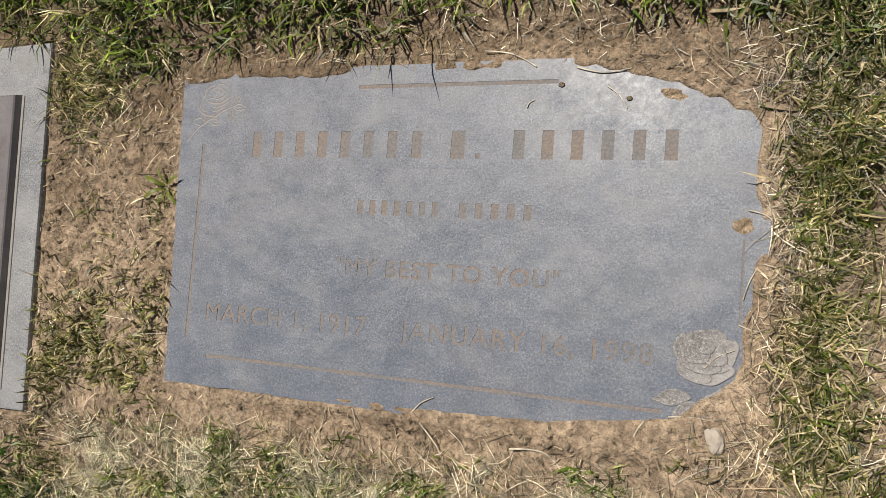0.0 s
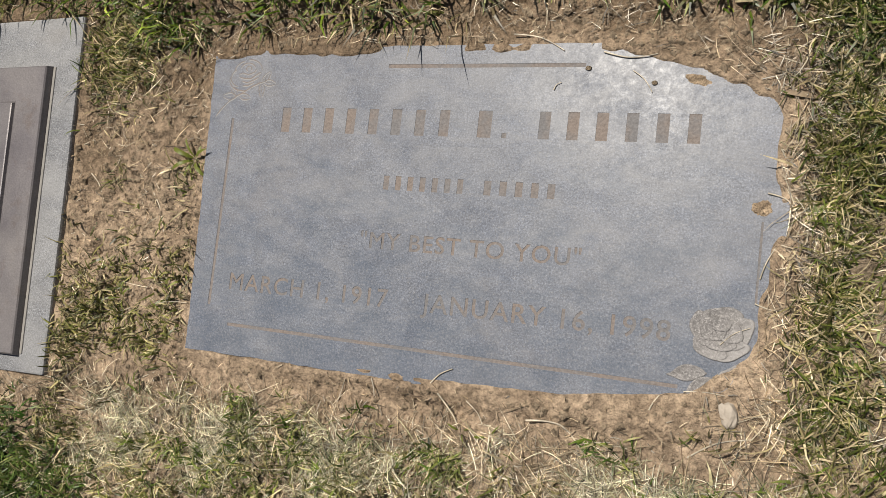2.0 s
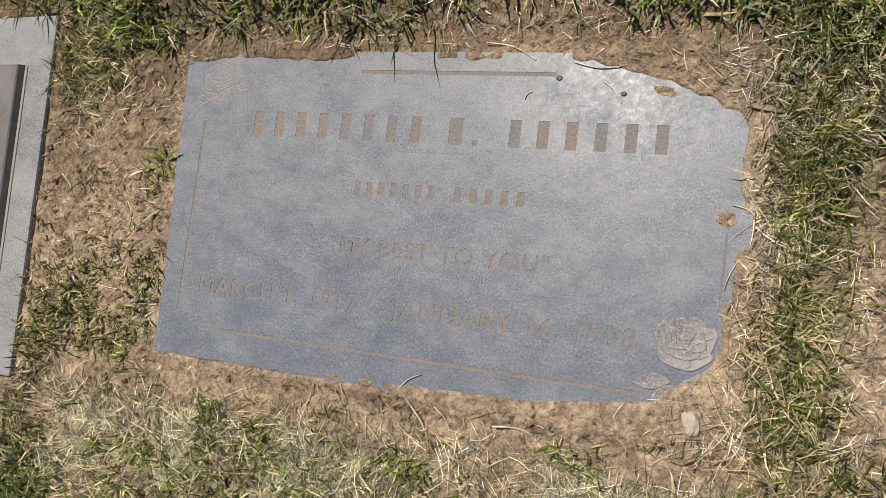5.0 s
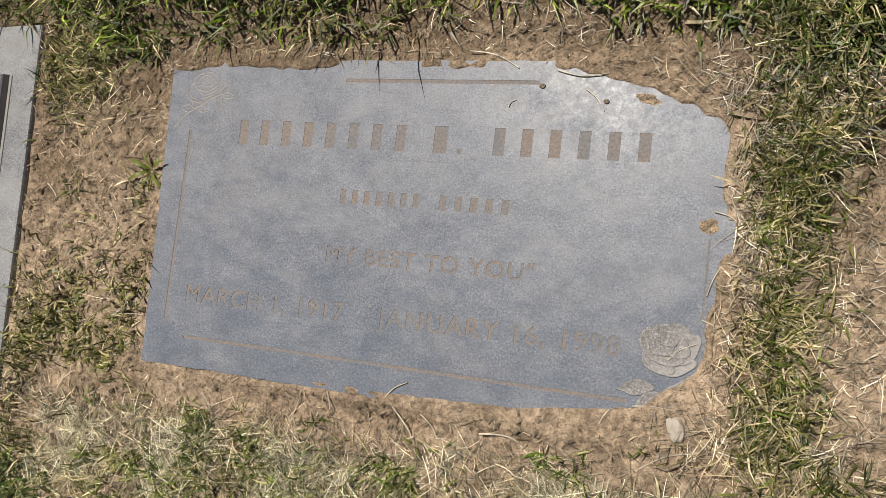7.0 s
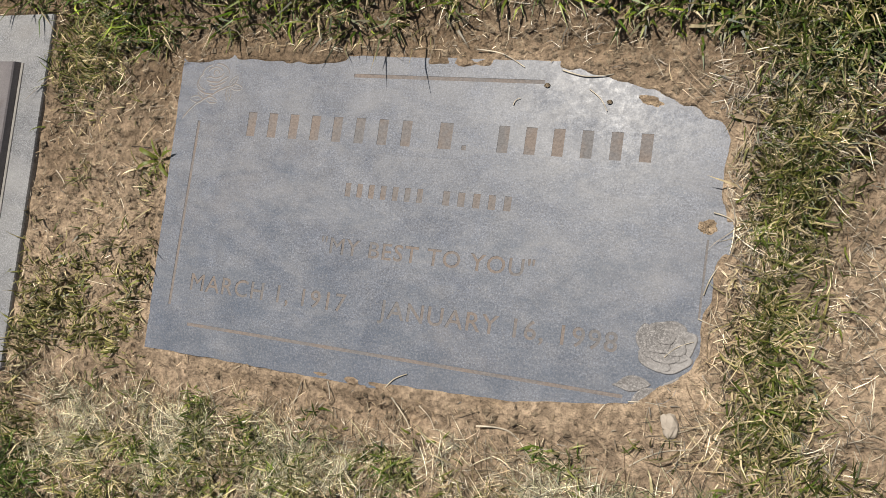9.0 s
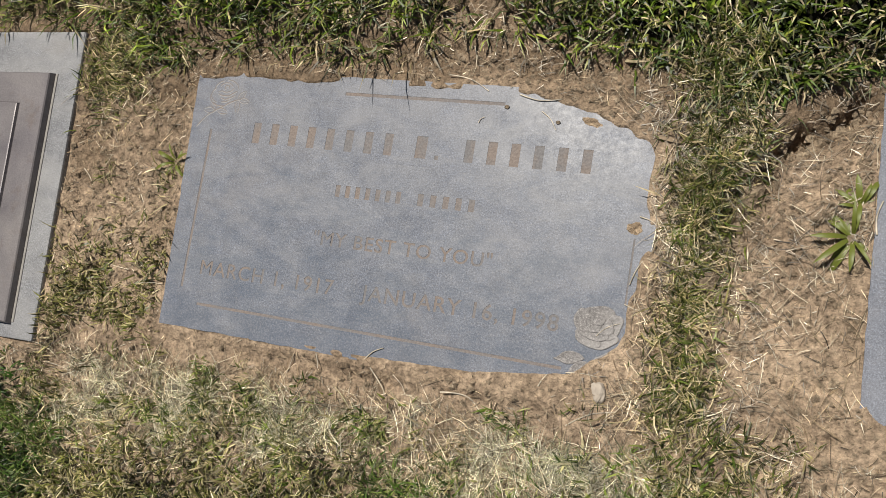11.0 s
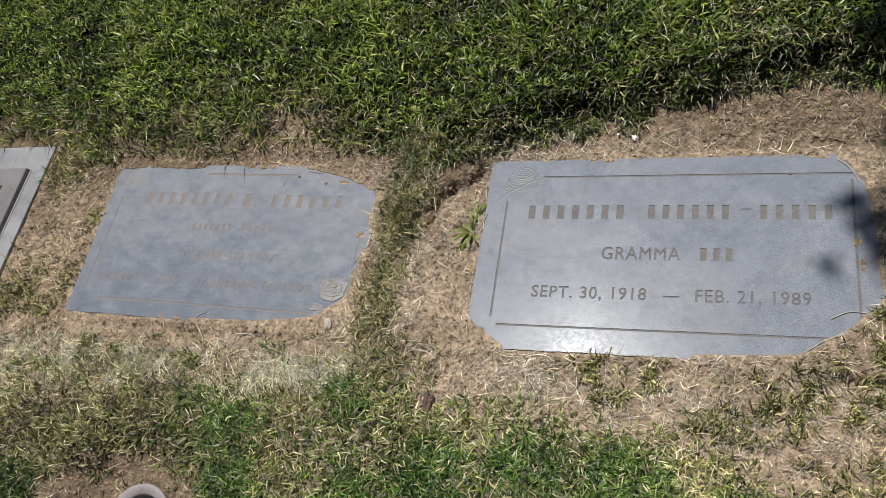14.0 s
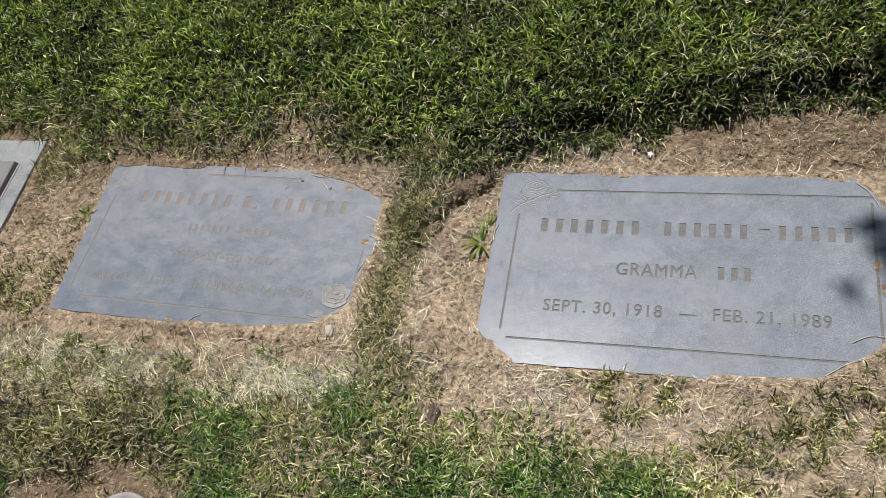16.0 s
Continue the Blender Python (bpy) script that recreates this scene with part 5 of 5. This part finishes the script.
def bank_grass():
    # olive tufts on the bank beside the plaque, and green sprouts in front of the worn stone
    def bank(x, y):
        return (x < -0.84) * (x > -1.062) * step(-y, -0.16, -0.02) * step(y, -0.16, -0.10) * step(wave(x, y, 0.045, 57) + 0.6 * wave(x, y, 0.016, 58) - 2.0 * np.maximum(x + 1.0, 0), -0.7, 0.9) * off_stone(x, y, -0.002) * (1 - 0.95 * bald(x, y))

    def sprouts(x, y):
        return (x < -0.29) * (x > -0.93) * step(-y, 0.045, 0.10) * step(y, -0.19, -0.13) * step(wave(x, y, 0.035, 59) + 0.6 * wave(x, y, 0.014, 60), 0.25, 0.9) * off_stone(x, y, -0.008) * (1 - 0.8 * bald(x, y))
    def clumps(x, y):
        d = np.zeros_like(x)
        for cx, cy, r in ((0.249, -0.077, 0.016), (0.171, -0.073, 0.014), (0.21, -0.115, 0.012), (0.36, -0.15, 0.02), (0.50, -0.075, 0.018), (0.586, -0.032, 0.028), (0.55, -0.10, 0.02), (0.60, 0.045, 0.018), (0.45, -0.12, 0.018), (0.40, -0.085, 0.010)):
            d = np.maximum(d, np.exp(-((x - cx + 0.012 * wave(x, y, 0.018, 77)) ** 2 + 2 * (y - cy + 0.010 * wave(x, y, 0.02, 78)) ** 2) / (1.6 * r) ** 2))
        return d * step(wave(x, y, 0.012, 65), -0.3, 0.8) * off_stone(x, y, -0.003)
    x, y = scatter(90000, 0.12, 0.66, -0.2, 0.1, clumps)
    n = len(x)
    blades("straw_tufts", x, y, ground_z(x, y), lay(x, y), 0.009 + 0.018 * RNG.random(n) ** 1.4, 0.0012 + 0.0020 * RNG.random(n) ** 1.5, up(n, 0.1, 1.3), up(n, 0.05, 0.6), OLIVE, "olive grass tufts in the straw before the clear stone", curl=1.2)
    for name, count, chance, material, label in (("bank_grass", 24000, bank, OLIVE, "olive grass tufts on the bank beside the plaque"), ("grass_sprouts", 60000, sprouts, SHORT, "green grass sprouts in front of the worn stone")):
        x, y = scatter(count, -1.07, -0.28, -0.2, 0.2, chance)
        n = len(x)
        blades(name, x, y, ground_z(x, y), lay(x, y), 0.010 + 0.018 * RNG.random(n) ** 1.4, 0.0012 + 0.0018 * RNG.random(n) ** 1.5, up(n, 0.1, 1.3), up(n, 0.05, 0.6), material, label, curl=1.2, tone=0.50 + RNG.normal(0, 0.2, n))


def litter():
    def chance(x, y):
        a, b, c, _ = stone_gap(x, y)
        ring = np.exp(-np.maximum(b, 0) / 0.07) * (0.80 - 0.6 * step(-y, -0.25, -0.05) * step(-x, -0.28, -0.15) - 0.55 * step(x, 0.22, 0.38) * step(y, 0.28, 0.35))
        right_a = np.exp(-((x + 0.2) / 0.07) ** 2) * step(y, -0.1, -0.03) * step(-y, -0.36, -0.28) * 0.8
        front = step(-y, 0.035 - 0.02 * step(x, -0.25, -0.1), 0.10 - 0.03 * step(x, -0.25, -0.1)) * (0.8 - 0.3 * step(x, -0.25, -0.1) + 0.45 * wave(x, y, 0.06, 25)) * (1 - 0.72 * step(front_gap(x, y), 0.0, 0.06))
        left = (x < -0.86) * 0.08
        back = step(back_gap(x, y), -0.07, 0.0) * (0.08 + 0.10 * sparse(x, y))
        lawn = step(back_gap(x, y), 0.015, 0.04)
        urn = np.hypot(x - URN_AT[0], y - URN_AT[1])
        return np.maximum.reduce([ring, right_a, front, left, back + 0 * x]) * off_stone(x, y, 0.001) * (1 - 0.93 * lawn * (1 - sparse(x, y))) * (0.55 + 0.5 * wave(x, y, 0.03, 26)) * (0.45 + 0.75 * step(wave(x, y, 0.085, 40) + 0.6 * wave(x, y, 0.03, 41), -0.5, 0.5)) * (1 - 0.75 * trench(x, y)) * step(urn, 0.06, 0.20)

    def lying(name, count, l0, l1, power, w0, w1, material, label, thin=1.0, where=None, curl=0.0):
        x, y = scatter(count, -1.6, 1.0, -0.7, 0.62, lambda x, y: np.maximum(chance(x, y), thin * off_stone(x, y) * (back_gap(x, y) < 0.02) * np.maximum(front_gap(x, y) < 0.03, np.hypot(x - URN_AT[0], y - URN_AT[1]) < 0.16)) if thin < 1 else chance(x, y))
        if where:
            x, y = scatter(count, -1.06, 0.85, -0.2, 0.5, lambda x, y: where(x, y) * off_stone(x, y) * (0.5 + 0.5 * wave(x, y, 0.04, 46)))
        n = len(x)
        a, b, c, under = stone_gap(x, y)
        z = np.where(np.minimum(a, b) < 0.003, np.maximum(ground_z(x, y), 0.0), ground_z(x, y)) + up(n, 0.0006, 0.0032)
        length, azim = l0 + (l1 - l0) * RNG.random(n) ** power, up(n, 0, 6.283)
        clear = off_stone(x + np.cos(azim) * length, y + np.sin(azim) * length, 0.002) | (RNG.random(n) < 0.03)
        x, y, z, length, azim = x[clear], y[clear], z[clear], length[clear], azim[clear]
        n = len(x)
        blades(name, x, y, z, azim, length, up(n, w0, w1), up(n, 1.30, 1.62), up(n, -0.15, 0.25), material, label, "clippings", RNG.normal(0, 0.13, n) * length, curl)

    lying("dry_clippings", 300000, 0.008, 0.046, 1.9, 0.0004, 0.0010, DRY, "dry straw-coloured grass clippings on the soil", curl=0.3)
    by_b = lambda x, y: np.exp(-np.maximum(stone_gap(x, y)[1], 0) / 0.05) * (x > -0.12) * (0.55 + 0.5 * wave(x, y, 0.04, 49)) * (back_gap(x, y) < 0.0) * (1 - 0.75 * step(x, 0.24, 0.38) * step(y, 0.25, 0.33))
    lying("coarse_straw", 14000, 0.014, 0.050, 1.6, 0.0005, 0.0010, TAN, "coarse dry straw round the clear stone", 1.0, by_b, 0.3)
    by_a = lambda x, y: np.maximum(np.exp(-np.maximum(stone_gap(x, y)[0], 0) / 0.028) * np.maximum(step(x, -0.42, -0.32) * step(y, -0.02, 0.06), 0.07 * step(y, 0.27, 0.31)) * (1 - 0.75 * step(y, 0.22, 0.28)), 0.16 * (x < -0.85) * step(y, 0.10, 0.22)) * (back_gap(x, y) < 0.01) * (0.6 + 0.5 * wave(x, y, 0.025, 56))
    lying("dead_grass", 110000, 0.010, 0.036, 1.5, 0.0005, 0.0010, TAN, "matted tan dead grass along the worn stone", 1.0, by_a, 0.3)
    by_strip = lambda x, y: np.exp(-(((x + 0.238 - 0.1 * np.maximum(y, 0)) / 0.032) ** 2)) * step(y, -0.14, -0.06) * step(-y, -0.34, -0.26) * (0.6 + 0.5 * wave(x, y, 0.03, 62))
    lying("strip_straw", 150000, 0.010, 0.044, 1.6, 0.0004, 0.0009, TAN, "dry straw lying between the two stones", 1.0, by_strip, 0.3)
    long_front = lambda x, y: (x < -0.2) * step(-y, 0.035, 0.10) * step(y, -0.22, -0.15) * (0.6 + 0.5 * wave(x, y, 0.05, 63))
    lying("long_straw", 80000, 0.016, 0.055, 1.5, 0.0005, 0.0009, TAN, "long straws scattered before the worn stone", 1.0, long_front, 0.3)
    behind_b = lambda x, y: np.maximum(step(x, 0.30, 0.45) * step(y, 0.33, 0.38) * (back_gap(x, y) < 0.02), step(x, 0.585, 0.61) * step(y, -0.08, 0.0) * 0.7) * (0.6 + 0.5 * wave(x, y, 0.03, 64))
    lying("matted_dead_grass", 110000, 0.006, 0.028, 1.5, 0.0007, 0.0015, BROWN, "matted brown dead grass behind the clear stone", 1.0, behind_b, 0.3)
    lying("pale_clippings", 160000, 0.004, 0.018, 1.6, 0.0005, 0.0011, PALE, "fine bleached grass clippings on the soil")
    near_a = lambda x, y: step(-x, 0.17, 0.26) * step(-np.abs(y + 0.118 + 0.02 * wave(x, y, 0.08, 54)), -0.065, -0.015) * step(wave(x, y, 0.07, 55), -0.6, 0.4)
    lying("grey_green_clippings", 430000, 0.012, 0.042, 1.4, 0.0005, 0.0010, CUT, "grey-green fresh grass clippings in front of the worn stone", 1.0, near_a, 0.3)
    lying("brown_chaff", 120000, 0.003, 0.015, 1.5, 0.0005, 0.0012, CHAFF, "brown crumbs of dead grass on the soil", 0.14)


def overhang():
    # long blades of the lawn edge that lean out over the worn stone
    x = np.concatenate([RNG.uniform(-0.82, -0.50, 14), [-0.602, -0.556]])
    y = np.concatenate([np.interp(x[:14], BACK_X, BACK_Y) - 0.006 + RNG.uniform(-0.010, 0.006, 14), [0.332, 0.328]])
    long = np.concatenate([up(14, 0.026, 0.044), [0.060, 0.068]])
    n = len(x)
    blades("overhanging_grass", x, y, ground_z(x, y), np.concatenate([-1.57 + RNG.normal(0, 0.35, 14), [-1.5, -1.3]]), long, up(n, 0.0012, 0.0022), up(n, 0.3, 0.6), up(n, 0.5, 0.9), EDGE, "long grass blades hanging over the stone's edge")


def wide_lawn():
    # coarser lawn all round, past the stones
    x, y = scatter(150000, -4, 4, -3.6, 4, lambda x, y: 1.0 * ((x < -1.5) | (x > 1.0) | (y < -0.62) | (y > 1.15)) * off_stone(x, y) * np.clip(1.25 - np.hypot(x, y) / 4, 0, 1))
    n = len(x)
    blades("outer_lawn", x, y, ground_z(x, y), up(n, 0, 6.283), up(n, 0.03, 0.06), up(n, 0.006, 0.012), up(n, 0.1, 1.0), up(n, 0.1, 0.8), GRASS, "lawn grass round the graves")


far_lawn()
near_lawn()
tufts()
strip_grass()
bank_grass()
litter()
overhang()
wide_lawn()
